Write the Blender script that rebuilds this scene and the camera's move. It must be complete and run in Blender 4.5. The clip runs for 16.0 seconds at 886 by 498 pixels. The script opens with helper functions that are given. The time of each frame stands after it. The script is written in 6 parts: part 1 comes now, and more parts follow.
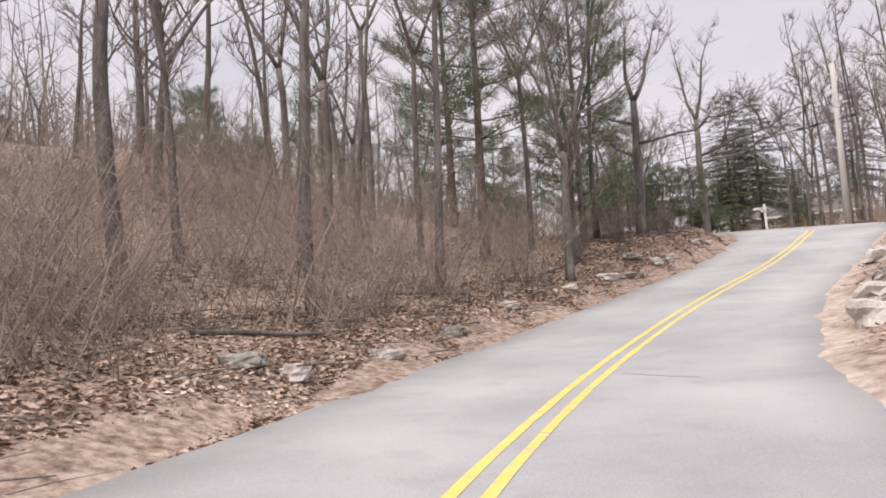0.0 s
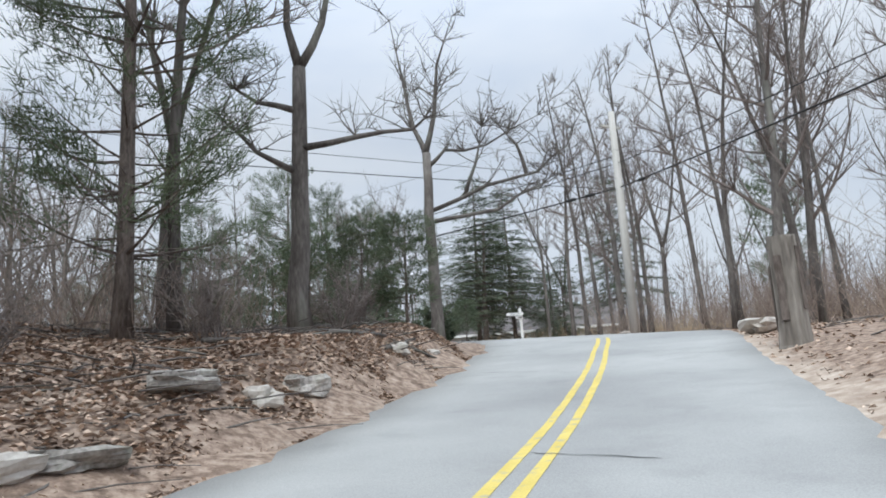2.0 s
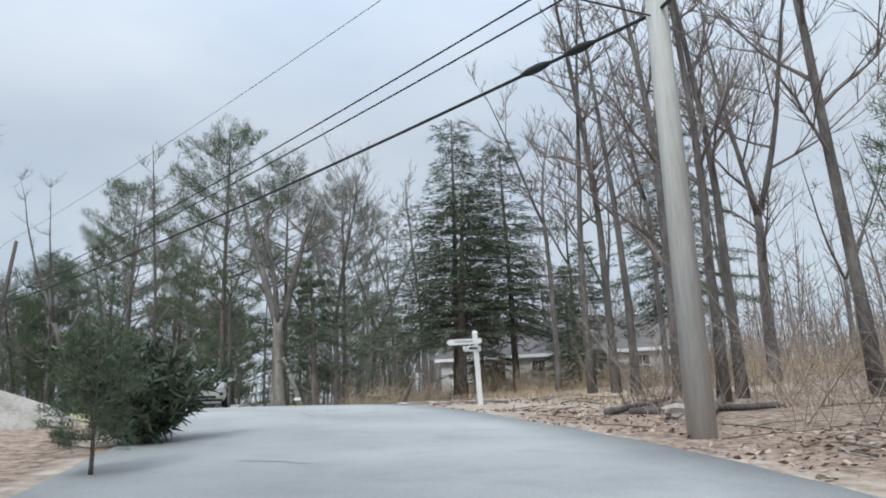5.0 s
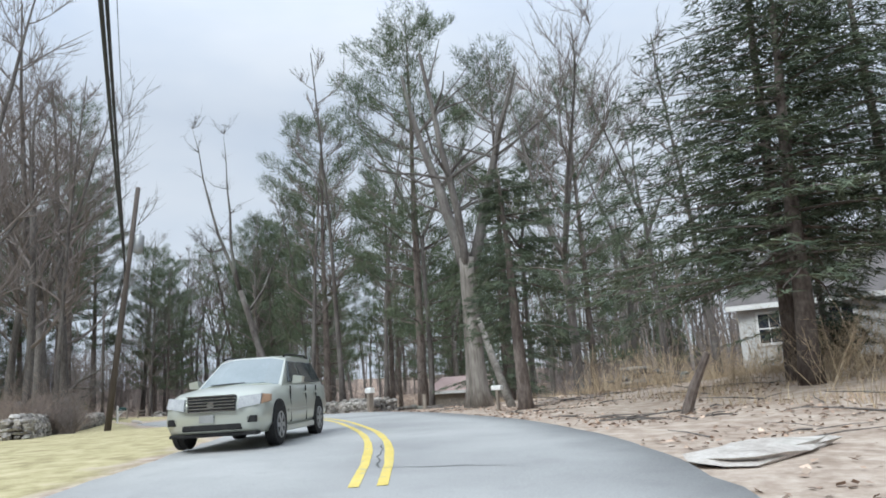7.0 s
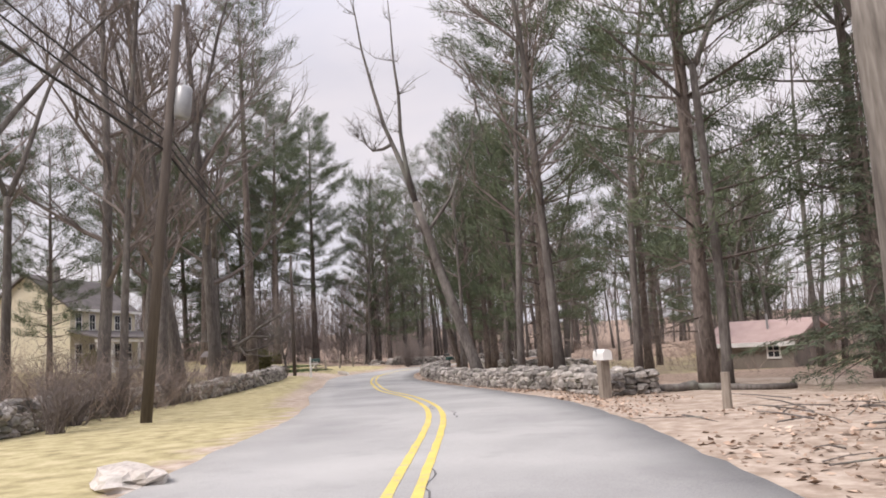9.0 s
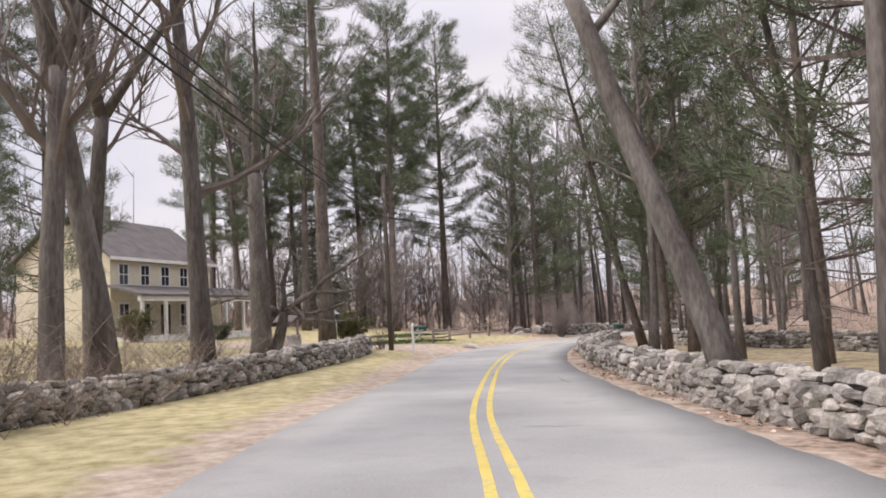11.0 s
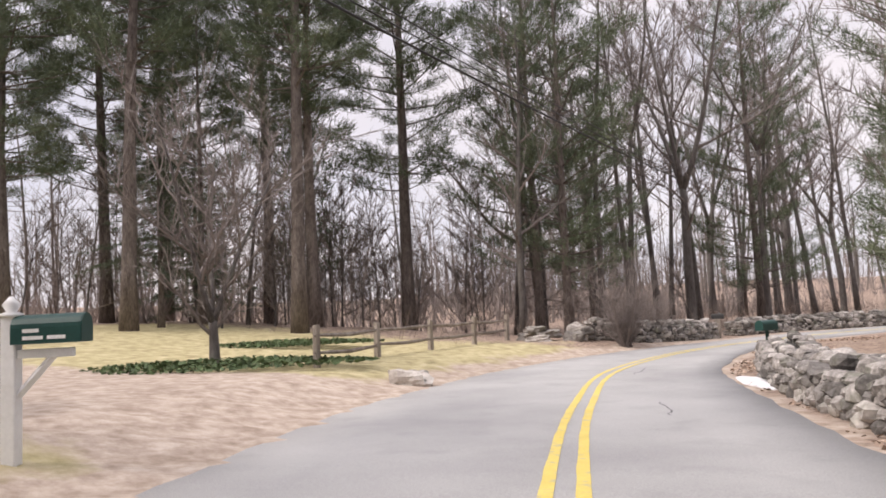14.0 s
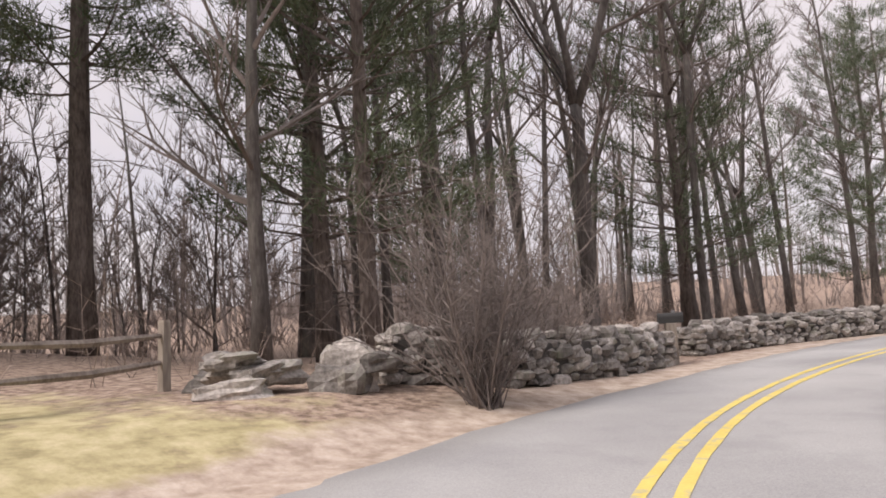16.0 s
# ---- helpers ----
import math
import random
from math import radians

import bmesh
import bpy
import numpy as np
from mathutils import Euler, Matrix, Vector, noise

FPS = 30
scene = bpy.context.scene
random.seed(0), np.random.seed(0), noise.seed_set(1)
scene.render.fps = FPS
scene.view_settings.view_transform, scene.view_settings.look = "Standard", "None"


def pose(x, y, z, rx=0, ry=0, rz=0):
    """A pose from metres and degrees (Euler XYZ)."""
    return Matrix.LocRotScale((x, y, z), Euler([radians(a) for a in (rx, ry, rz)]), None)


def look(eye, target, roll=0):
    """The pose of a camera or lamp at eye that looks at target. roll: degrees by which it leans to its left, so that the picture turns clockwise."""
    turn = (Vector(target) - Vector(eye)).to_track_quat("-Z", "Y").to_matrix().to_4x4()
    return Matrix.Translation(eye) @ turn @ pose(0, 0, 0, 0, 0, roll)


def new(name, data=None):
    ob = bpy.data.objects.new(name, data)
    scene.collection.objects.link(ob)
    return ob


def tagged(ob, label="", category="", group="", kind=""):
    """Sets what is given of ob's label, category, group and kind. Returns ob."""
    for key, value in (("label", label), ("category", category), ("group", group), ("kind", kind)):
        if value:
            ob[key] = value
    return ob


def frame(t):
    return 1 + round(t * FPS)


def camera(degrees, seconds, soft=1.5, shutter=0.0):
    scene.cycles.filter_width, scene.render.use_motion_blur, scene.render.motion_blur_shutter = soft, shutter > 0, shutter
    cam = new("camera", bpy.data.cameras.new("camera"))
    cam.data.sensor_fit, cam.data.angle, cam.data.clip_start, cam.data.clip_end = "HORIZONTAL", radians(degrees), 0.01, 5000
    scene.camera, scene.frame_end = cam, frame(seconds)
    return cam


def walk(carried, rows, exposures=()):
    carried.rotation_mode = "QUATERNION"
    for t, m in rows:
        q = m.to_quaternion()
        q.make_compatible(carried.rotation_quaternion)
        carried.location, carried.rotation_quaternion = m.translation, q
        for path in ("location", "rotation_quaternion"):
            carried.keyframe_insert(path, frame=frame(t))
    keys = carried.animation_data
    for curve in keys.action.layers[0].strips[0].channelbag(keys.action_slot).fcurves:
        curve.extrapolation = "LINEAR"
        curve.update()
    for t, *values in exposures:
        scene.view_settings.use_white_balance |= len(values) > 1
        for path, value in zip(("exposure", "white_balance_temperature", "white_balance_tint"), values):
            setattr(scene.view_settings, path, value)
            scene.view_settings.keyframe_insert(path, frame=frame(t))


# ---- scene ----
PATH = [
    (0, (1.190, -20.462, -1.835), (-0.820, -10.700, -1.015), -3.45),
    (0.5, (1.351, -15.089, -1.818), (0.292, -5.210, -0.686), -3.18),
    (1, (2.085, -9.874, -1.654), (1.880, 0.011, -0.153), -2.79),
    (1.5, (3.267, -4.560, -1.277), (3.842, 5.250, 0.576), -2.90),
    (2, (4.707, 0.103, -0.723), (5.901, 9.800, 1.408), -3.37),
    (2.5, (6.354, 4.605, -0.105), (8.022, 14.179, 2.253), -4.17),
    (3, (8.112, 8.658, 0.480), (10.025, 18.150, 2.978), -4.31),
    (3.2, (8.755, 10.188, 0.713), (10.727, 19.662, 3.235), -4.34),
    (5.3, (13.658, 24.156, 2.881), (13.472, 33.923, 5.020), -2.08),
    (5.5, (13.809, 25.920, 3.054), (13.278, 35.686, 5.140), -2.27),
    (6, (13.825, 30.443, 3.465), (12.452, 40.153, 5.424), -2.94),
    (6.5, (13.491, 35.016, 3.845), (11.279, 44.588, 5.711), -3.50),
    (7, (12.556, 39.785, 4.197), (9.551, 49.153, 5.986), -3.69),
    (7.5, (11.340, 44.736, 4.483), (7.510, 53.818, 6.170), -4.06),
    (8, (9.903, 49.043, 4.675), (5.283, 57.774, 6.234), -4.20),
    (8.5, (7.918, 53.178, 4.837), (2.597, 61.531, 6.221), -4.01),
    (9, (5.346, 57.443, 4.811), (-0.598, 65.391, 6.04), -3.56),
    (9.5, (2.507, 61.686, 4.798), (-3.967, 69.229, 5.891), -3.03),
    (10, (-0.686, 65.843, 4.747), (-7.589, 73.007, 5.754), -2.81),
    (10.2, (-2.013, 67.586, 4.729), (-9.084, 74.589, 5.706), -2.94),
    (12.3, (-18.938, 84.161, 4.193), (-26.663, 90.457, 5.021), -2.47),
    (12.5, (-20.544, 85.825, 4.16), (-28.282, 92.106, 4.975), -2.34),
    (13, (-24.38, 89.907, 4.062), (-32.113, 96.193, 4.89), -2.64),
    (13.5, (-28.18, 94.013, 3.946), (-35.838, 100.386, 4.799), -2.67),
    (14, (-31.76, 98.078, 3.92), (-39.276, 104.613, 4.817), -2.87),
    (14.5, (-35.107, 102.246, 3.887), (-42.414, 109.007, 4.832), -3.29),
    (15, (-38.379, 106.5, 3.754), (-45.385, 113.563, 4.767), -3.62),
    (15.5, (-41.365, 110.759, 3.686), (-47.997, 118.176, 4.691), -4.00),
    (16, (-44.159, 115.232, 3.627), (-50.309, 123.064, 4.536), -3.76),
]
cam = camera(60.9, 16.0, soft=1.8)
walk(cam, [(t, look(eye, target, roll)) for t, eye, target, roll in PATH],
     [(0, -0.1, 6900, 16), (1.0, -0.15, 6700, 14), (1.8, -0.2, 6100, 4), (2.5, -0.33, 6000, 2), (5.3, -0.35, 5900, 1), (6.9, -0.2, 5950, 2), (8.0, -0.08, 6500, 9), (9.0, -0.04, 6900, 16), (10.5, 0.02, 6900, 16), (12.5, 0.16, 6900, 16), (14.0, 0.10, 7000, 17), (15.0, -0.02, 7000, 17), (16.0, -0.08, 7100, 18)])

# ---- sky and light: a bright overcast day ----
world = bpy.data.worlds.new("overcast_sky")
scene.world = world
world.use_nodes = True
wn, wl = world.node_tree.nodes, world.node_tree.links
wn.clear()
w_out, w_bg, w_sky = wn.new("ShaderNodeOutputWorld"), wn.new("ShaderNodeBackground"), wn.new("ShaderNodeTexSky")
w_sky.sky_type, w_sky.sun_disc = "NISHITA", False
w_sky.sun_elevation, w_sky.sun_rotation = radians(48), radians(200)
w_co, w_map, w_noise, w_ramp = wn.new("ShaderNodeTexCoord"), wn.new("ShaderNodeMapping"), wn.new("ShaderNodeTexNoise"), wn.new("ShaderNodeValToRGB")
w_map.inputs["Scale"].default_value = (1, 1, 2.6)
w_noise.inputs["Scale"].default_value, w_noise.inputs["Detail"].default_value, w_noise.inputs["Roughness"].default_value = 1.7, 5, 0.5
w_ramp.color_ramp.elements[0].position, w_ramp.color_ramp.elements[0].color = 0.34, (0.68, 0.73, 0.87, 1)
w_ramp.color_ramp.elements[1].position, w_ramp.color_ramp.elements[1].color = 0.62, (0.93, 0.92, 0.98, 1)
w_sep, w_grow, w_mul, w_mix = wn.new("ShaderNodeSeparateXYZ"), wn.new("ShaderNodeMapRange"), wn.new("ShaderNodeVectorMath"), wn.new("ShaderNodeMixRGB")
w_grow.inputs["From Min"].default_value, w_grow.inputs["From Max"].default_value = 0.35, 1.0
w_grow.inputs["To Min"].default_value, w_grow.inputs["To Max"].default_value = 1.0, 2.6
w_mul.operation = "SCALE"
w_dim = wn.new("ShaderNodeVectorMath")
w_dim.operation = "SCALE"
w_dim.inputs["Scale"].default_value = 0.10
w_mix.inputs["Fac"].default_value = 0.86
wl.new(w_co.outputs["Generated"], w_map.inputs["Vector"])
wl.new(w_map.outputs["Vector"], w_noise.inputs["Vector"])
wl.new(w_noise.outputs["Fac"], w_ramp.inputs["Fac"])
wl.new(w_co.outputs["Generated"], w_sep.inputs["Vector"])
wl.new(w_sep.outputs["Z"], w_grow.inputs["Value"])
wl.new(w_ramp.outputs["Color"], w_mul.inputs[0])
wl.new(w_grow.outputs["Result"], w_mul.inputs["Scale"])
wl.new(w_sky.outputs["Color"], w_dim.inputs[0])
wl.new(w_dim.outputs["Vector"], w_mix.inputs["Color1"])
wl.new(w_mul.outputs["Vector"], w_mix.inputs["Color2"])
wl.new(w_mix.outputs["Color"], w_bg.inputs["Color"])
w_bg.inputs["Strength"].default_value = 1.0
wl.new(w_bg.outputs["Background"], w_out.inputs["Surface"])
sun_data = bpy.data.lights.new("sun", "SUN")
sun_data.energy, sun_data.angle, sun_data.color = 3.1, radians(25), (1.0, 0.97, 0.93)
sun = new("sun", sun_data)
sun.matrix_world = look((0, 0, 60), (18, 50, 0))


# ---- the lie of the land ----
CENTER = [(-1.3, -72.9, -3.32), (-1.1, -64.5, -3.32), (-0.91, -56.09, -3.31), (-0.71, -47.68, -3.3), (-0.51, -39.27, -3.29), (-0.31, -30.87, -3.28), (-0.11, -22.46, -3.28), (0.2, -14.06, -3.23), (1.6, -5.77, -2.82), (4.16, 2.23, -1.93), (7.47, 9.96, -0.83), (10.51, 17.8, 0.41), (13.0, 25.79, 1.6), (12.55, 34.18, 2.34), (10.7, 42.38, 2.93), (7.98, 50.33, 3.32), (3.96, 57.72, 3.37), (-0.69, 64.72, 3.32), (-5.69, 71.48, 3.2), (-11.47, 77.58, 2.98), (-17.73, 83.21, 2.78), (-23.66, 89.17, 2.64), (-29.44, 95.28, 2.49), (-34.92, 101.66, 2.46), (-40.09, 108.29, 2.28), (-44.62, 115.37, 2.19), (-47.1, 123.35, 2.19), (-47.43, 131.75, 2.19), (-46.09, 140.04, 2.19), (-43.1, 147.9, 2.19), (-39.91, 155.68, 2.19), (-36.72, 163.46, 2.19), (-33.52, 171.24, 2.19)]
WIDTHS = [(3.6, 3.6), (3.6, 3.6), (3.6, 3.6), (3.6, 3.6), (3.6, 3.6), (3.5, 3.5), (3.4, 3.3), (3.2, 3.1), (3.2, 3.2), (3.9, 4.1), (4.2, 3.2), (3.8, 3.4), (2.8, 3.3), (3.4, 3.4), (3.5, 3.1), (3.3, 3.3), (3.0, 2.8), (3.5, 2.8), (4.2, 3.0), (3.3, 2.7), (2.1, 1.8), (2.2, 2.0), (2.2, 2.0), (2.2, 2.0), (2.2, 2.0)]


def spline(points, count):
    """A smooth line through evenly spaced points."""
    p = np.array(points, float)
    p = np.vstack([2 * p[0] - p[1], p, 2 * p[-1] - p[-2]])
    u = np.linspace(0, len(points) - 1 - 1e-6, count)
    i = u.astype(int)
    f = (u - i)[:, None]
    a, b, c, d = p[i], p[i + 1], p[i + 2], p[i + 3]
    return 0.5 * (2 * b + (c - a) * f + (2 * a - 5 * b + 4 * c - d) * f**2 + (3 * b - a - 3 * c + d) * f**3)


LINE = spline(CENTER, 490)
STEP = np.r_[0, np.cumsum(np.linalg.norm(np.diff(LINE[:, :2], axis=0), axis=1))]
WIDE = np.array([np.interp(STEP, np.linspace(0, STEP[-1], len(WIDTHS)), [w[k] for w in WIDTHS]) for k in (0, 1)]).T
TANGENT = np.gradient(LINE[:, :2], axis=0)
TANGENT /= np.linalg.norm(TANGENT, axis=1)[:, None]
LEFTWARD = np.c_[-TANGENT[:, 1], TANGENT[:, 0]]


def smooth(a, b, v):
    f = np.clip((v - a) / (b - a), 0, 1)
    return f * f * (3 - 2 * f)


def road_place(x, y):
    """Arrays: metres along the road, metres to its left, and the index of the nearest station."""
    x, y = np.atleast_1d(x).astype(float), np.atleast_1d(y).astype(float)
    k = np.empty(len(x), int)
    for a in range(0, len(x), 4000):
        k[a:a + 4000] = ((x[a:a + 4000, None] - LINE[None, ::2, 0])**2 + (y[a:a + 4000, None] - LINE[None, ::2, 1])**2).argmin(1) * 2
    off = np.c_[x, y] - LINE[k, :2]
    side = np.sign((off * LEFTWARD[k]).sum(1))
    along = (off * TANGENT[k]).sum(1)
    return STEP[k] + np.clip(along, -1, 1), side * np.linalg.norm(off, axis=1), k


def height(x, y):
    """The ground's height at arrays x, y."""
    x, y = np.atleast_1d(x).astype(float), np.atleast_1d(y).astype(float)
    base = np.empty(len(x))
    for a in range(0, len(x), 4000):
        d2 = (x[a:a + 4000, None] - LINE[None, ::2, 0])**2 + (y[a:a + 4000, None] - LINE[None, ::2, 1])**2
        w = 1 / (d2 + 0.6)**2
        base[a:a + 4000] = (w * LINE[None, ::2, 2]).sum(1) / w.sum(1)
    s, d, k = road_place(x, y)
    s = s / 1.15
    left = np.maximum(0, d - WIDE[k, 0])
    right = np.maximum(0, -d - WIDE[k, 1])
    hill = 1 - smooth(68, 79, s)
    bank = smooth(68, 76, s) * (1 - smooth(81, 89, s))
    up = hill * (0.5 * smooth(0.1, 1.6, left) + np.minimum(0.17 * np.maximum(0, left - 1.0) + 0.16 * np.maximum(0, left - 6.0), 8.0))
    up += bank * (1.0 * smooth(0.1, 1.8, left) + np.minimum(0.05 * left, 1))
    up += smooth(88, 97, s) * np.minimum(0.012 * left, 0.6)
    up += smooth(155, 165, s) * (1 - smooth(188, 200, s)) * np.minimum(0.05 * np.maximum(0, left - 8), 1.2)
    up += smooth(150, 162, s) * (1 - smooth(190, 199, s)) * (0.4 * smooth(0, 2.8, left) + np.minimum(0.02 * left, 0.4))
    field = smooth(84, 95, s) * (1 - smooth(118, 134, s))
    up += (1 - smooth(72, 92, s)) * (0.25 * smooth(0, 1.5, right) + np.minimum(0.07 * right, 2.0))
    up += field * np.minimum(0.085 * np.maximum(0, right - 3), 2.8)
    up -= smooth(124, 138, s) * np.minimum(0.015 * right, 0.6) * (1 - smooth(172, 186, s))
    up += smooth(178, 192, s) * np.minimum(0.05 * right, 1.5)
    up += np.minimum(0.07 * np.maximum(0, left + right - 46), 7)
    edge = smooth(0, 2.5, left + right)
    lump = 0.07 * np.sin(x * 0.45 + 1.3 * np.sin(y * 0.5)) * np.sin(y * 0.37 + 1.1 * np.sin(x * 0.43)) + 0.012 * np.sin(x * 1.3 + y * 0.7) * np.sin(y * 1.6 - x * 0.5)
    lawn = smooth(90, 97, s) * (d > 0)
    return base + up + edge * lump * (1 - 0.8 * lawn)


def ground_at(x, y):
    return float(height(x, y)[0])


# ---- materials ----
def material(name, colors, scale=4.0, rough=0.85, bump=0.3, metal=0.0, fine=40.0, stretch=(1, 1, 1), island=0.0, spot=None, spec=0.3, coords="Object"):
    """Noise between colours at a broad and a fine scale, with fine relief. island: how far pieces differ in brightness; spot: (colour, scale, amount) of stains."""
    m = bpy.data.materials.new(name)
    m.use_nodes = True
    n, l = m.node_tree.nodes, m.node_tree.links
    b = n["Principled BSDF"]
    b.inputs["Roughness"].default_value, b.inputs["Metallic"].default_value = rough, metal
    b.inputs["Specular IOR Level"].default_value = spec
    co, mp = n.new("ShaderNodeTexCoord"), n.new("ShaderNodeMapping")
    mp.inputs["Scale"].default_value = stretch
    l.new(co.outputs[coords], mp.inputs["Vector"])
    big, small = n.new("ShaderNodeTexNoise"), n.new("ShaderNodeTexNoise")
    big.inputs["Scale"].default_value, big.inputs["Detail"].default_value = scale, 5
    small.inputs["Scale"].default_value, small.inputs["Detail"].default_value = fine, 4
    for q in (big, small):
        l.new(mp.outputs["Vector"], q.inputs["Vector"])
    add = n.new("ShaderNodeMath")
    add.operation = "MULTIPLY_ADD"
    add.inputs[1].default_value = 0.45
    l.new(small.outputs["Fac"], add.inputs[0])
    sub = n.new("ShaderNodeMath")
    sub.operation = "MULTIPLY"
    sub.inputs[1].default_value = 0.6
    l.new(big.outputs["Fac"], sub.inputs[0])
    l.new(sub.outputs[0], add.inputs[2])
    ramp = n.new("ShaderNodeValToRGB")
    while len(ramp.color_ramp.elements) < len(colors):
        ramp.color_ramp.elements.new(0.5)
    for k, c in enumerate(colors):
        ramp.color_ramp.elements[k].position = 0.36 + 0.32 * k / max(1, len(colors) - 1)
        ramp.color_ramp.elements[k].color = (*c, 1)
    l.new(add.outputs[0], ramp.inputs["Fac"])
    last = ramp.outputs["Color"]
    if island:
        geo, obj, sm, hs = n.new("ShaderNodeNewGeometry"), n.new("ShaderNodeObjectInfo"), n.new("ShaderNodeMath"), n.new("ShaderNodeHueSaturation")
        l.new(geo.outputs["Random Per Island"], sm.inputs[0])
        l.new(obj.outputs["Random"], sm.inputs[1])
        fr, mr = n.new("ShaderNodeMath"), n.new("ShaderNodeMapRange")
        fr.operation = "FRACT"
        l.new(sm.outputs[0], fr.inputs[0])
        l.new(fr.outputs[0], mr.inputs["Value"])
        mr.inputs["To Min"].default_value, mr.inputs["To Max"].default_value = 1 - island, 1 + island
        l.new(mr.outputs["Result"], hs.inputs["Value"])
        l.new(last, hs.inputs["Color"])
        last = hs.outputs["Color"]
    if spot:
        sn, sr, mix = n.new("ShaderNodeTexNoise"), n.new("ShaderNodeMapRange"), n.new("ShaderNodeMixRGB")
        sn.inputs["Scale"].default_value, sn.inputs["Detail"].default_value = spot[1], 6
        l.new(mp.outputs["Vector"], sn.inputs["Vector"])
        sr.inputs["From Min"].default_value, sr.inputs["From Max"].default_value = 0.55, 0.68
        sr.inputs["To Max"].default_value = spot[2]
        l.new(sn.outputs["Fac"], sr.inputs["Value"])
        l.new(sr.outputs["Result"], mix.inputs["Fac"])
        l.new(last, mix.inputs["Color1"])
        mix.inputs["Color2"].default_value = (*spot[0], 1)
        last = mix.outputs["Color"]
    l.new(last, b.inputs["Base Color"])
    if bump:
        bp = n.new("ShaderNodeBump")
        bp.inputs["Strength"].default_value, bp.inputs["Distance"].default_value = bump, 0.02
        l.new(add.outputs[0], bp.inputs["Height"])
        l.new(bp.outputs["Normal"], b.inputs["Normal"])
    return m


BARK = material("grey_bark", [(0.065, 0.056, 0.052), (0.125, 0.112, 0.104), (0.20, 0.184, 0.172)], 3, 0.95, 0.8, fine=18, stretch=(1, 1, 0.25), island=0.12, spot=((0.26, 0.28, 0.24), 1.2, 0.5))
BARK_DARK = material("dark_pine_bark", [(0.072, 0.058, 0.050), (0.138, 0.114, 0.102), (0.204, 0.174, 0.156)], 4, 0.95, 0.9, fine=16, stretch=(1, 1, 0.3), island=0.12)
TWIG = material("grey_brown_twigs", [(0.138, 0.116, 0.107), (0.246, 0.212, 0.196)], 3, 0.95, 0, island=0.2)
BRUSH = material("brown_brush_stems", [(0.20, 0.155, 0.13), (0.35, 0.285, 0.245)], 3, 0.95, 0, island=0.35)
NEEDLE = material("pine_needles", [(0.066, 0.094, 0.054), (0.108, 0.138, 0.082), (0.168, 0.192, 0.120)], 0.8, 0.7, 0, fine=5, island=0.3)
HEMLOCK = material("dark_hemlock_needles", [(0.048, 0.071, 0.048), (0.092, 0.117, 0.076), (0.144, 0.159, 0.101)], 0.8, 0.75, 0, fine=5, island=0.3)
STONE = material("field_stone", [(0.12, 0.11, 0.10), (0.27, 0.25, 0.23), (0.46, 0.43, 0.40)], 2.5, 0.92, 0.8, fine=18, island=0.5, spot=((0.16, 0.17, 0.12), 3, 0.5))
ASPHALT = material("worn_asphalt", [(0.26, 0.26, 0.26), (0.35, 0.35, 0.345), (0.44, 0.44, 0.43)], 0.3, 0.8, 0.35, fine=60, spot=((0.23, 0.23, 0.23), 1.3, 0.25), spec=0.35)
PAINT_YELLOW = material("yellow_road_paint", [(0.60, 0.47, 0.12), (0.72, 0.58, 0.17)], 2, 0.7, 0.2, fine=30, spot=((0.42, 0.39, 0.28), 6, 0.85))
POLE_WOOD = material("weathered_pole_wood", [(0.40, 0.385, 0.36), (0.50, 0.485, 0.46), (0.58, 0.565, 0.54)], 3, 0.9, 0.4, fine=22, stretch=(1, 1, 0.1))
POLE_DARK = material("dark_pole_wood", [(0.08, 0.066, 0.058), (0.15, 0.126, 0.112)], 3, 0.9, 0.5, fine=22, stretch=(1, 1, 0.08))
WHITE = material("white_paint", [(0.70, 0.70, 0.69), (0.80, 0.80, 0.79)], 2, 0.55, 0.08, fine=25, spot=((0.5, 0.48, 0.44), 4, 0.3))
CABLE = material("black_cable", [(0.02, 0.02, 0.022), (0.035, 0.035, 0.035)], 2, 0.6, 0)
METAL = material("grey_metal", [(0.32, 0.33, 0.34), (0.44, 0.45, 0.46)], 3, 0.45, 0.05, metal=0.6)
LEAF = material("dry_leaves", [(0.20, 0.135, 0.10), (0.38, 0.28, 0.215), (0.56, 0.45, 0.365)], 0.6, 0.9, 0, fine=4, island=0.5)
DRYGRASS = material("dry_grass", [(0.33, 0.25, 0.17), (0.48, 0.39, 0.27)], 0.6, 0.9, 0, fine=4, island=0.3)


